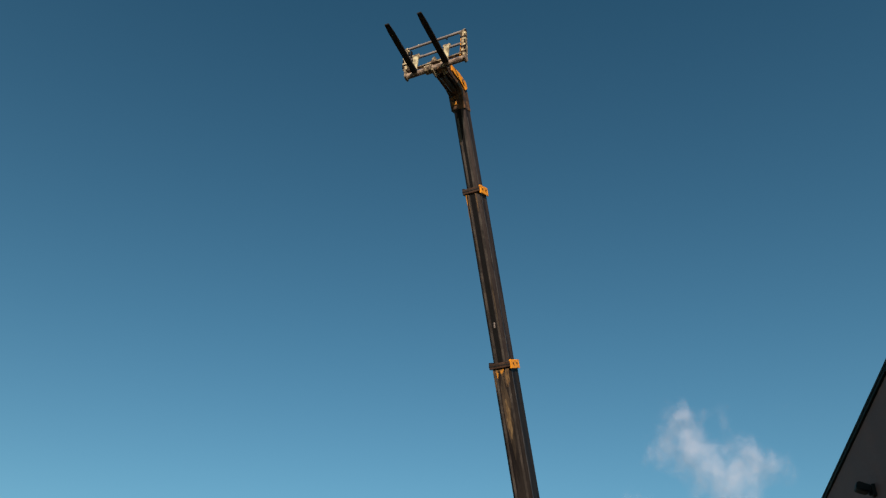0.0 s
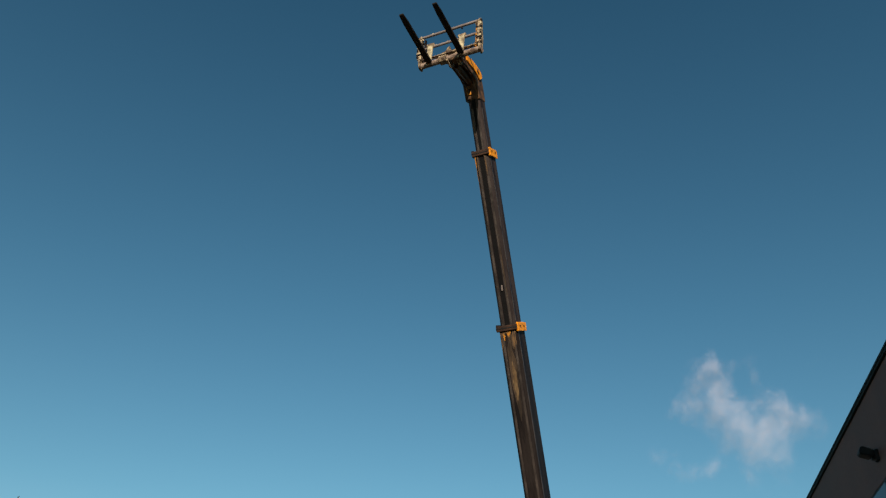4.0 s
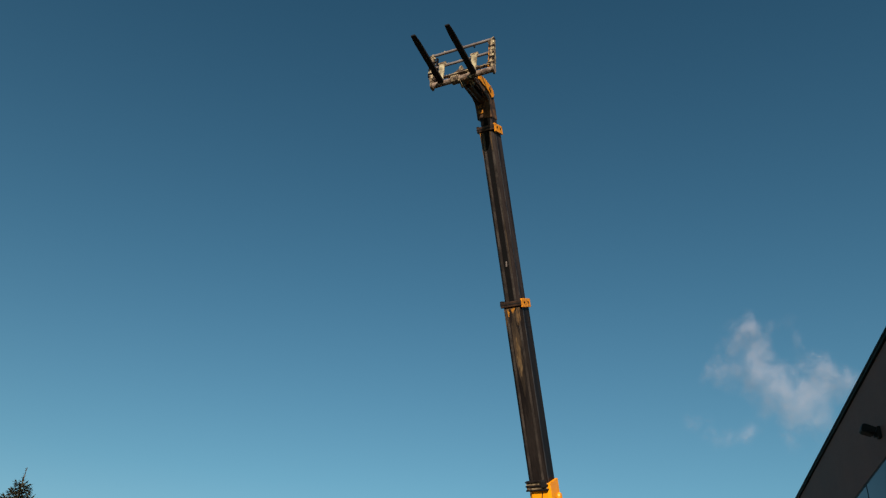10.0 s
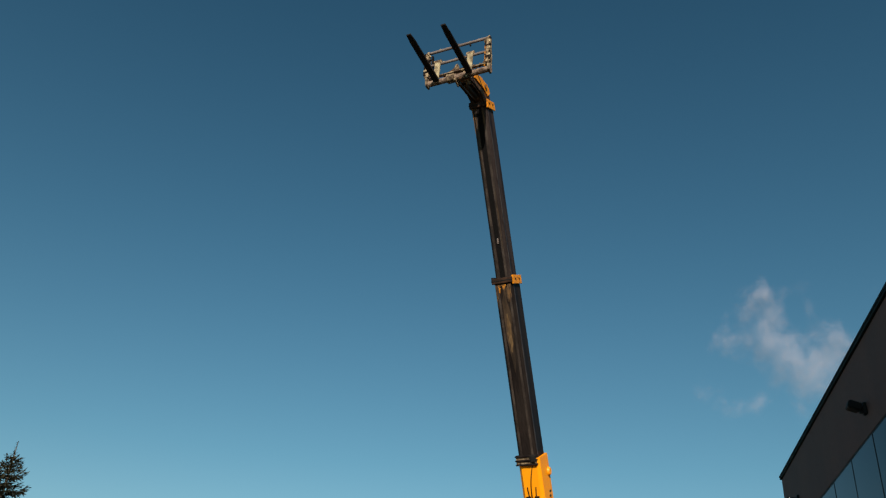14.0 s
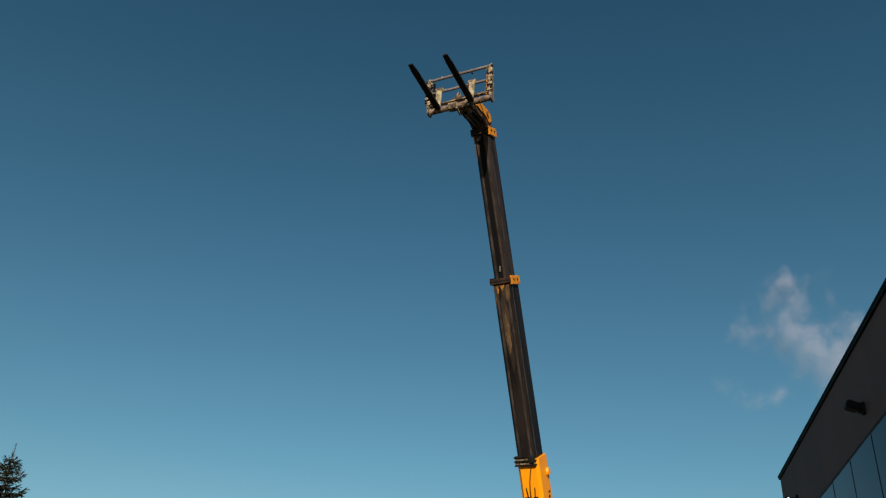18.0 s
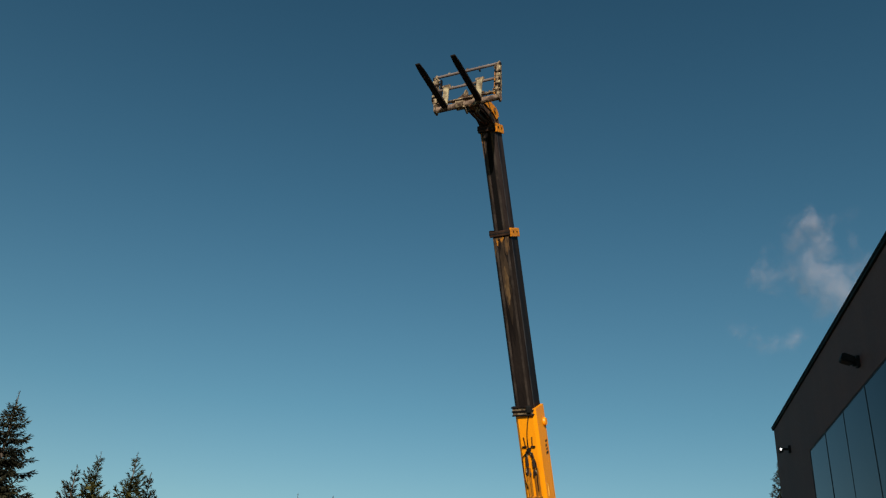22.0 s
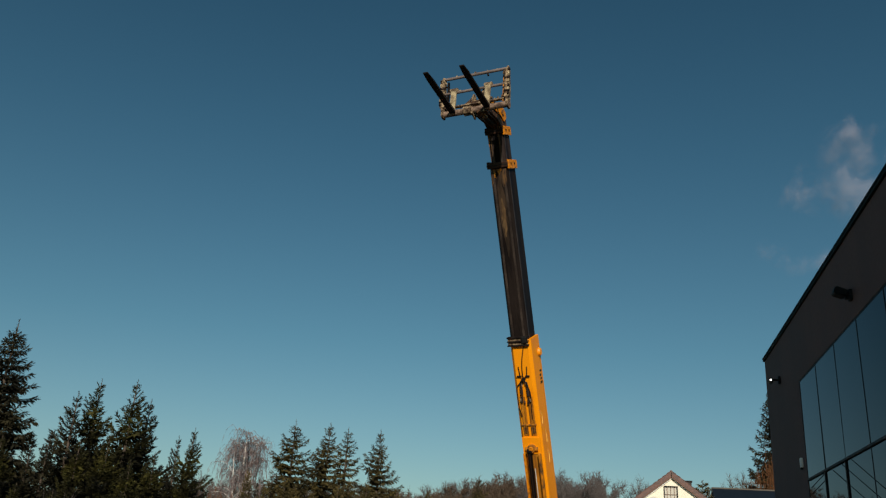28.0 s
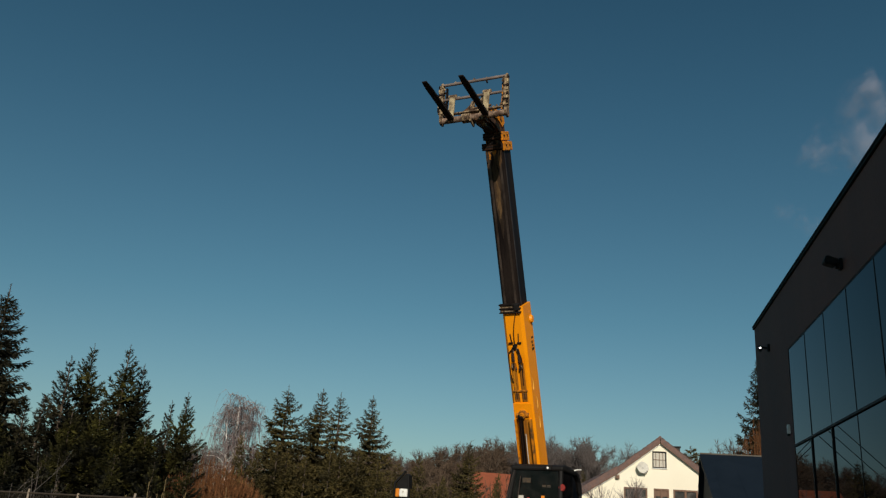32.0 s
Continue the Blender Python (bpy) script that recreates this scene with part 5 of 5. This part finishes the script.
def bush(seed, h, w, mat, label, count=900, name="shrub", width=0.012):
    """A thicket of thin upright stems with side twigs."""
    random.seed(seed)
    b = root(name, Matrix(), label, "shrub")
    s, t = Soup(), Soup()
    for k in range(count // 12):
        a, rr = random.uniform(0, 6.28), w * math.sqrt(random.random())
        p = Vector((rr * math.cos(a), rr * math.sin(a), 0))
        d = Vector((math.cos(a) * 0.35 * rr / w, math.sin(a) * 0.35 * rr / w, 1)).normalized()
        ln = h * random.uniform(0.7, 1.0) * math.sqrt(1 - 0.82 * (rr / w) ** 2)
        s.limb(p, p + d * ln, 0.02, 0.006, 3)
        for i in range(12):
            u = random.uniform(0.2, 1.0)
            v = Vector((random.uniform(-1.4, 1.4), random.uniform(-1.4, 1.4), random.uniform(-0.1, 1.0)))
            t.twig(p + d * ln * u, v, random.uniform(0.3, 0.9) * (1.2 - 0.6 * u) * h * 0.2, width)
            t.twig(p + d * ln * u, d + v * 0.5, random.uniform(0.3, 0.7) * h * 0.18, width)
    s.part("stem_tuft", mat, b)
    t.part("crown", mat, b)
    HEIGHT[b.name] = max(v.z for v in t.v) * 0.95
    return b


used = set()


def stand(tree, az, el, d, turn=0.0, fat=1.0):
    """Moves or copies a tree to that azimuth and distance, its top seen at the elevation el."""
    p = heading(az, 0, d)
    s = (EYE[2] + d * math.tan(radians(el))) / HEIGHT[tree.name]
    if tree.name in used:
        tree = copy_thing(tree, pose(p.x, p.y, 0, 0, 0, turn))
    else:
        used.add(tree.name)
        tree.matrix_basis = pose(p.x, p.y, 0, 0, 0, turn)
    tree.scale = (s * fat, s * fat, s)
    return tree


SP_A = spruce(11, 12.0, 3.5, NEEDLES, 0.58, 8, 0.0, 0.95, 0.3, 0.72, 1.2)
SP_B = spruce(12, 10.0, 3.8, NEEDLES_DAPPLED, 0.48, 6, 0.5, 0.2, 0.5, 0.95, 1.1, "broad olive-green spruce with ascending boughs")
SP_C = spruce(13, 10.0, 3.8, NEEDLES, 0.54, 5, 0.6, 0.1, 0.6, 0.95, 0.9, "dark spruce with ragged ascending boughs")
SP_D = spruce(14, 12.0, 4.6, NEEDLES_ROW, 0.56, 5, 0.06, 0.9, 0.48, 0.92, 1.4, "spruce with tiered olive boughs and a thin top")
SP_E = spruce(15, 12.0, 4.0, NEEDLES_ROW, 0.52, 5, 0.02, 1.0, 0.44, 0.92, 1.4, "spruce with drooping boughs and a pointed top")
SP_F = spruce(18, 12.0, 4.0, NEEDLES_ROW, 0.52, 5, 0.04, 0.9, 0.48, 0.92, 1.4, "spruce with short drooping boughs and a slender top")
FIR = spruce(16, 6.0, 2.6, NEEDLES_ROW, 0.42, 6, 0.15, 0.4, 0.35, 0.8, 0.8, "low bushy olive-green conifer")
FIR_DARK = spruce(17, 6.0, 2.6, NEEDLES_DAPPLED, 0.42, 6, 0.35, 0.15, 0.4, 0.8, 1.0, "low dark olive conifer among the taller spruces")

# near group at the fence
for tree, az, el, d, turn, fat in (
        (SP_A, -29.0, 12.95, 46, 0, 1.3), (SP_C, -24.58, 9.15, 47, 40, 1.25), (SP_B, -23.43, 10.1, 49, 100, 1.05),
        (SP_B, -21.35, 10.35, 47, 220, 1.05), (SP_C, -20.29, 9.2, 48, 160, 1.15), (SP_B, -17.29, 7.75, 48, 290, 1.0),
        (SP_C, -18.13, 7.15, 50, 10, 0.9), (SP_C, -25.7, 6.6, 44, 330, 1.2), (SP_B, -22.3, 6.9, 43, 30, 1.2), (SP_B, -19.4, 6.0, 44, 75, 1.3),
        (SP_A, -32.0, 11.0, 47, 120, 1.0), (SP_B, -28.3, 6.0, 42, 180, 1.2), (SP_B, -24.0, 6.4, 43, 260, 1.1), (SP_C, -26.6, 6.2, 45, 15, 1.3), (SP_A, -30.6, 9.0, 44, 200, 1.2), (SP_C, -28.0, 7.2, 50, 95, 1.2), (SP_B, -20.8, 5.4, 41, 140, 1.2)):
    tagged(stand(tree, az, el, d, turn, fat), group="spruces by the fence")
# row behind the yard
for tree, az, el, d, turn, fat in (
        (SP_D, -10.72, 8.92, 66, 0, 1.3), (SP_E, -8.55, 8.95, 68, 130, 1.2), (SP_F, -7.17, 8.72, 66, 20, 1.3), (SP_E, -4.93, 8.75, 68, 200, 1.1),
        (SP_E, 1.65, 6.1, 78, 90, 1.25), (SP_D, 9.3, 4.9, 84, 60, 0.7), (SP_A, 20.75, 12.8, 53, 270, 0.95), (FIR, 16.2, 6.5, 80, 310, 1.4), (SP_D, 3.6, 4.15, 74, 10, 0.6),
        (SP_E, 0.1, 3.9, 66, 210, 0.9), (SP_D, -13.6, 6.2, 70, 33, 0.7), (SP_E, -2.2, 4.0, 72, 77, 1.0)):
    tagged(stand(tree, az, el, d, turn, fat), group="spruces behind the yard")
random.seed(21)
for k in range(9):
    az = -12.4 + 9.2 * k / 8 + random.uniform(-0.3, 0.3)
    stand(FIR, az, random.uniform(4.2, 5.4), random.uniform(56, 64), random.uniform(0, 360), random.uniform(0.85, 1.1))
for az, el, d in ((-27.0, 3.4, 38), (-24.9, 3.2, 39), (-29.5, 3.6, 38), (-21.0, 3.4, 40), (-18.6, 3.2, 40), (-1.9, 3.2, 58), (0.9, 3.0, 60), (-16.6, 3.2, 42), (-0.5, 3.3, 64), (2.2, 3.5, 66), (1.4, 2.9, 58), (-3.4, 3.6, 62)):
    stand(FIR_DARK if az < -16 else FIR, az, el, d, random.uniform(0, 360), 1.0)

for az, el, d, fat in ((-13.5, 5.5, 55, 0.55), (-1.6, 5.0, 70, 0.8), (0.1, 3.7, 62, 0.7), (3.75, 4.3, 60, 0.42), (-12.3, 4.6, 54, 0.8)):
    stand(FIR, az, el, d, az * 71, fat)
BIRCH = birch(31, 10.0, 2.4)
stand(BIRCH, -13.85, 7.95, 58, 20, 0.92)
OAK = broadleaf(32, 12.0, 0.8, TWIGS, BARK, "bare brown tree at the edge of the wood", fine=2.6, width=0.024)
LIME = broadleaf(33, 12.0, 0.65, TWIGS_GREY, GREY_BARK, "bare grey tree with a rounded twiggy crown", fine=2.2, width=0.021)
ASH = broadleaf(34, 12.0, 0.6, TWIGS, BARK, "bare slender brown tree", fine=2.6, width=0.024)
random.seed(22)
k = 0
for az, el in ((-4.2, 5.2), (-3.4, 5.1), (-2.6, 5.0), (-1.8, 4.9), (-1.0, 5.2), (-0.3, 5.6), (0.4, 5.85), (1.0, 5.7), (1.9, 5.9), (2.6, 6.1), (3.2, 6.2), (3.9, 6.4), (4.6, 6.6), (5.3, 6.4), (6.2, 6.4), (7.1, 6.6), (-6, 5.2), (-8, 5.4), (-10, 5.2), (-12, 5.4), (-15.5, 5.0), (-17.0, 4.8)):
    tagged(stand((OAK, ASH, LIME)[k % 3], az, el, random.uniform(105, 135), random.uniform(0, 360), random.uniform(0.8, 1.05)), group="bare trees of the wood")
    k += 1
for tree, az, el, d, fat in ((LIME, 8.7, 6.95, 92, 0.85), (LIME, 7.7, 6.8, 96, 0.8), (LIME, 9.65, 6.55, 90, 0.65), (OAK, 12.9, 5.2, 110, 0.9), (OAK, 17.5, 6.2, 95, 0.9), (OAK, 19.6, 6.9, 66, 0.6), (LIME, 18.9, 6.35, 64, 0.6), (LIME, 18.8, 6.6, 80, 0.7), (ASH, 19.6, 6.8, 75, 0.7), (OAK, 14, 5.4, 120, 1.0)):
    tagged(stand(tree, az, el, d, az * 37, fat), group="bare trees behind the houses")
tagged(stand(LIME, 10.6, 6.75, 98, 63.6, 0.8), group="bare trees behind the houses")
for k in range(16):
    az = -5.5 + 13.5 * k / 15
    stand((ASH, OAK)[k % 2], az + 0.3 * math.sin(k * 5.1), 4.6 + 0.9 * k / 15 + 0.35 * math.sin(k * 2.3), 138 + 9 * math.sin(k * 1.7), k * 47, 1.1)
RUS = bush(41, 4.4, 2.3, RUSSET, "rounded russet leafless thicket beside the birch", 7200, width=0.012)
for az, el, d, fat in ((-15.6, 4.1, 50, 0.95), (-14.4, 3.2, 49, 0.9), (-17.0, 2.7, 48, 0.9), (-13.1, 2.3, 50, 0.8), (21.0, 8.6, 50, 0.36)):
    stand(RUS, az, el, d, az * 50, fat)
BRN = bush(42, 5.0, 3.0, TWIGS, "brown leafless thicket at the wood's edge", 2600, width=0.018)
for az, el, d, fat in ((-4.0, 4.3, 78, 1.3), (-2.6, 4.2, 80, 1.3), (-1.2, 4.0, 82, 1.3), (0.2, 4.2, 84, 1.3), (2.7, 4.0, 92, 1.2), (5.5, 4.8, 95, 1.3), (7.0, 4.6, 90, 1.3), (-5.6, 4.3, 84, 1.3), (-8, 4.2, 86, 1.4), (-11, 4.2, 86, 1.4), (10.4, 3.8, 80, 1.0), (-20, 4, 70, 1.3), (-24, 4, 70, 1.3), (-28, 4, 70, 1.3)):
    stand(BRN, az, el, d, az * 50, fat)
SAP = bush(43, 2.6, 0.5, DRY, "tall dry grass behind the fence", 300, "dry_stalks", 0.008)
for az, el, d in ((-18.5, 1.9, 24), (-17.3, 2.1, 23), (-8.8, 1.6, 30), (-14.0, 1.9, 26)):
    stand(SAP, az, el, d, az * 33)


def sapling(seed, h):
    """A slim leafless sapling: a few forking stems."""
    rng = random.Random(seed)
    tree = root("sapling", Matrix(), "slim pale leafless sapling behind the fence", "sapling")
    st, tw = Soup(), Soup()

    def shoot(p, d, ln, r, level):
        for i in range(4):
            d = (d + Vector((rng.uniform(-1, 1), rng.uniform(-1, 1), 0.2)) * 0.1).normalized()
            q = p + d * ln / 4
            st.limb(p, q, r * (1 - i / 6), r * (1 - (i + 1) / 6), 5)
            p = q
            if level and rng.random() < 0.6:
                tw.twig(p, d + Vector((rng.uniform(-1, 1), rng.uniform(-1, 1), rng.uniform(-0.2, 0.6))), ln * 0.22, 0.005)
            if level < 2 and i in (1, 2):
                shoot(p, (d + Vector((rng.uniform(-0.7, 0.7), rng.uniform(-0.7, 0.7), 0))).normalized(), ln * rng.uniform(0.45, 0.65), r * 0.55, level + 1)

    shoot(Vector((0, 0, 0)), Vector((rng.uniform(-0.2, 0.2), 0, 1)), h, 0.02, 0)
    st.part("trunk", GREY_BARK, tree)
    tw.part("crown", TWIGS, tree)
    HEIGHT[tree.name] = max(v.z for v in st.v)
    return tree


for k, (az, el, d, turn) in enumerate(((-25.1, 3.6, 31, 0), (-24.0, 3.2, 30, 120), (-26.6, 2.6, 32, 50))):
    tagged(stand(sapling(60 + k, 3.6), az, el, d, turn), group="saplings behind the fence")
SMALL = broadleaf(35, 5.0, 0.6, BIRCH_TWIGS, BARK, "small leafless garden tree in front of the house", fine=0.5, width=0.007)
stand(SMALL, 11.7, 4.4, 42, 30, 1.0)

# ---- cloud ----
CLOUD_D = 1500.0
cm = bpy.data.materials.new("thin_cloud")
cm.use_nodes = True
n, l = cm.node_tree.nodes, cm.node_tree.links
n.remove(n["Principled BSDF"])
co, nz, at, rm = n.new("ShaderNodeTexCoord"), n.new("ShaderNodeTexNoise"), n.new("ShaderNodeAttribute"), n.new("ShaderNodeMapRange")
at.attribute_name = "fall"
nz.inputs["Scale"].default_value, nz.inputs["Detail"].default_value, nz.inputs["Roughness"].default_value, nz.inputs["Distortion"].default_value = 0.022, 8.0, 0.64, 0.3
l.new(co.outputs["Object"], nz.inputs["Vector"])
# the billows fray where they thin out
rm.inputs[1].default_value, rm.inputs[2].default_value, rm.inputs[3].default_value, rm.inputs[4].default_value = 0.0, 1.0, 0.0, 0.62
l.new(at.outputs["Fac"], rm.inputs[0])
mu = n.new("ShaderNodeMath")
mu.operation = "ADD"
l.new(rm.outputs[0], mu.inputs[0])
l.new(nz.outputs["Fac"], mu.inputs[1])
veil = n.new("ShaderNodeMapRange")
veil.interpolation_type = "SMOOTHSTEP"
veil.inputs[1].default_value, veil.inputs[2].default_value, veil.inputs[3].default_value, veil.inputs[4].default_value = 0.54, 1.22, 0.0, 0.42
l.new(mu.outputs[0], veil.inputs[0])
# and vanish softly towards their rims
rim = n.new("ShaderNodeMapRange")
rim.interpolation_type = "SMOOTHSTEP"
rim.inputs[1].default_value, rim.inputs[2].default_value, rim.inputs[3].default_value, rim.inputs[4].default_value = 0.02, 0.26, 0.0, 1.0
l.new(at.outputs["Fac"], rim.inputs[0])
thin = n.new("ShaderNodeMath")
thin.operation = "MULTIPLY"
l.new(veil.outputs[0], thin.inputs[0])
l.new(rim.outputs[0], thin.inputs[1])
tp, df, tl, ad, ms = n.new("ShaderNodeBsdfTransparent"), n.new("ShaderNodeBsdfDiffuse"), n.new("ShaderNodeBsdfTranslucent"), n.new("ShaderNodeMixShader"), n.new("ShaderNodeMixShader")
df.inputs[0].default_value, tl.inputs[0].default_value = (0.72, 0.63, 0.70, 1), (0.72, 0.63, 0.70, 1)
l.new(df.outputs[0], ad.inputs[1]), l.new(tl.outputs[0], ad.inputs[2])
ad.inputs[0].default_value = 0.35
l.new(thin.outputs[0], ms.inputs[0]), l.new(tp.outputs[0], ms.inputs[1]), l.new(ad.outputs[0], ms.inputs[2])
l.new(ms.outputs[0], n["Material Output"].inputs[0])


def billow(name, lobes, label=""):
    """A soft domed sheet of cloud: thick over its lobes (x, y, radius along, radius across, turn, thickness), thinning to nothing."""
    x0, x1 = min(b[0] - 2.4 * max(b[2:4]) for b in lobes), max(b[0] + 2.4 * max(b[2:4]) for b in lobes)
    y0, y1 = min(b[1] - 2.4 * max(b[2:4]) for b in lobes), max(b[1] + 2.4 * max(b[2:4]) for b in lobes)
    nx, ny = 44, 44
    verts, faces, fall = [], [], []
    for j in range(ny + 1):
        for i in range(nx + 1):
            x, y = x0 + (x1 - x0) * i / nx, y0 + (y1 - y0) * j / ny
            left = 1.0
            for bx, by, ra, rb, turn, thick in lobes:
                c, s = math.cos(radians(turn)), math.sin(radians(turn))
                u, v = ((x - bx) * c + (y - by) * s) / ra, (-(x - bx) * s + (y - by) * c) / rb
                left *= 1 - thick * math.exp(-0.9 * (u * u + v * v))
            verts.append((x, y, 30 * (1 - left)))
            fall.append(1 - left)
    for j in range(ny):
        for i in range(nx):
            a = j * (nx + 1) + i
            faces.append((a, a + 1, a + nx + 2, a + nx + 1))
    me = bpy.data.meshes.new(name)
    me.from_pydata(verts, [], faces)
    me.attributes.new("fall", "FLOAT", "POINT").data.foreach_set("value", fall)
    me.materials.append(cm)
    me.shade_smooth()
    ob = new(name, me)
    ob.parent = cloud
    return ob


def cloud_pose(az, el, d=CLOUD_D):
    p = Vector(EYE) + heading(az, el, d)
    return look(p, p + heading(az, el, 100))


# each billow drifts on a course of its own: (seconds, azimuth, elevation)
DRIFT_MAIN = ((0, 16.37, 20.05), (6, 18.85, 20.55), (11, 20.85, 21.1), (18, 23.6, 21.75), (23, 25.76, 22.6), (28, 27.8, 23.3), (32, 29.4, 23.9))
DRIFT_HEAD = ((0, 14.98, 23.47), (6, 17.47, 24.5), (11, 19.5, 25.15), (18, 22.5, 26.15), (23, 24.75, 26.95), (28, 27.0, 27.85), (32, 28.7, 28.5))
DRIFT_PEAK = ((0, 19.05, 20.83), (6, 21.7, 21.5), (11, 23.89, 22.04), (18, 26.6, 22.72), (23, 28.6, 23.3), (32, 32.2, 24.4))
DRIFT_ARC = ((0, 13.03, 21.97), (6, 15.2, 22.75), (11, 16.9, 23.3), (18, 19.25, 24.1), (23, 21.2, 24.7), (28, 23.3, 25.3), (32, 24.9, 25.8))
DRIFT_WISP = ((0, 12.0, 17.75), (6, 14.25, 18.25), (11, 16.06, 18.7), (18, 18.6, 19.3), (23, 20.2, 19.9), (28, 22.1, 20.4), (32, 23.8, 20.85))
DRIFT_TUFT = ((0, 14.6, 21.3), (18, 21.2, 22.79), (23, 23.3, 23.42), (28, 25.24, 24.15), (32, 26.78, 24.74))
cloud = root("cloud", cloud_pose(*DRIFT_MAIN[0][1:]), "thin wispy pinkish-white cloud drifting across the sky", "cloud")
BILLOWS = (
    (billow("billow", ((0, 0, 50, 32, -42, 0.46), (-34, 26, 44, 26, -38, 0.34), (-38, 62, 26, 50, 24, 0.28), (24, -36, 46, 34, -30, 0.36), (44, 4, 46, 34, 10, 0.28), (-24, -16, 44, 34, 0, 0.24), (24, -74, 56, 40, 0, 0.22))), DRIFT_MAIN, CLOUD_D),
    (billow("billow", ((0, -4, 22, 19, 20, 0.52), (-28, -26, 34, 18, 48, 0.32), (6, 14, 10, 22, 10, 0.14), (40, 2, 40, 14, 10, 0.22), (18, -50, 24, 44, 24, 0.32), (-14, -44, 44, 40, 0, 0.2))), DRIFT_HEAD, CLOUD_D + 40),
    (billow("billow", ((0, 0, 27, 23, 0, 0.44), (32, -24, 38, 20, -36, 0.3), (-34, -22, 40, 24, 30, 0.3), (-24, 36, 14, 34, 24, 0.2), (60, 62, 20, 14, 30, 0.2), (-36, 70, 14, 26, 0, 0.18), (-4, -40, 54, 40, 0, 0.28))), DRIFT_PEAK, CLOUD_D + 80),
    (billow("billow", ((8, 0, 40, 18, 58, 0.26), (-10, -28, 28, 20, 80, 0.22), (20, -36, 44, 34, 0, 0.16), (34, -78, 26, 16, -50, 0.2))), DRIFT_ARC, CLOUD_D + 120),
    (billow("billow", ((0, 0, 36, 18, -26, 0.21), (66, -10, 38, 18, 20, 0.16), (-24, 30, 16, 28, 0, 0.14), (30, 0, 64, 34, 0, 0.13))), DRIFT_WISP, CLOUD_D + 160),
    (billow("billow", ((0, 0, 19, 14, -20, 0.34), (-26, 10, 22, 12, 30, 0.22), (20, -26, 26, 18, -40, 0.22))), DRIFT_TUFT, CLOUD_D + 200))


# ---- what moves ----
SLIDE = ((0, 9.665), (1, 9.49), (2, 9.33), (3, 9.175), (6, 8.71), (7, 8.565), (8, 8.395), (9, 8.225), (10, 8.08), (11, 7.935), (12, 7.785), (13, 7.64), (13.4, 7.615),
         (14.5, 7.585), (15.7, 7.57), (16.5, 7.39), (17, 7.28), (18, 7.04), (19, 6.805), (20, 6.57), (21, 6.33), (22, 6.09), (23, 5.85), (24, 5.61), (25, 5.345), (28, 4.63), (29, 4.38), (30, 4.165), (30.5, 4.10), (31, 4.045), (32, 3.855))


def head_slide(t):
    """Metres from the base collar to the fork heel, along the boom."""
    for (a, x), (b, y) in zip(SLIDE, SLIDE[1:]):
        if t <= b:
            return x + (y - x) * (t - a) / (b - a)
    return SLIDE[-1][1]


def second_slide(t):
    return 3.59 if t <= 30.1 else 3.59 - 0.155 * (t - 30.1)


def motions():
    times = [t for t, s in SLIDE]
    walk(sec4, [(t, boom_pose(head_slide(t) - 0.72)) for t in times])
    walk(car, [(t, carriage_pose(head_slide(t))) for t in times])
    walk(sec3, [(t, boom_pose(min(7.24, head_slide(t) - 0.36) if t < 30.1 else second_slide(t) + 0.2)) for t in times])
    walk(sec2, [(t, boom_pose(second_slide(t))) for t in times])
    walk(cloud, [(t, cloud_pose(az, el)) for t, az, el in DRIFT_MAIN])
    for piece, drift, d in BILLOWS[1:]:
        for_main = [(t, np.interp(t, [k[0] for k in DRIFT_MAIN], [k[1] for k in DRIFT_MAIN]), np.interp(t, [k[0] for k in DRIFT_MAIN], [k[2] for k in DRIFT_MAIN])) for t, az, el in drift]
        walk(piece, [(t, cloud_pose(a0, e0).inverted() @ cloud_pose(az, el, d)) for (t, az, el), (t0, a0, e0) in zip(drift, for_main)])


motions()
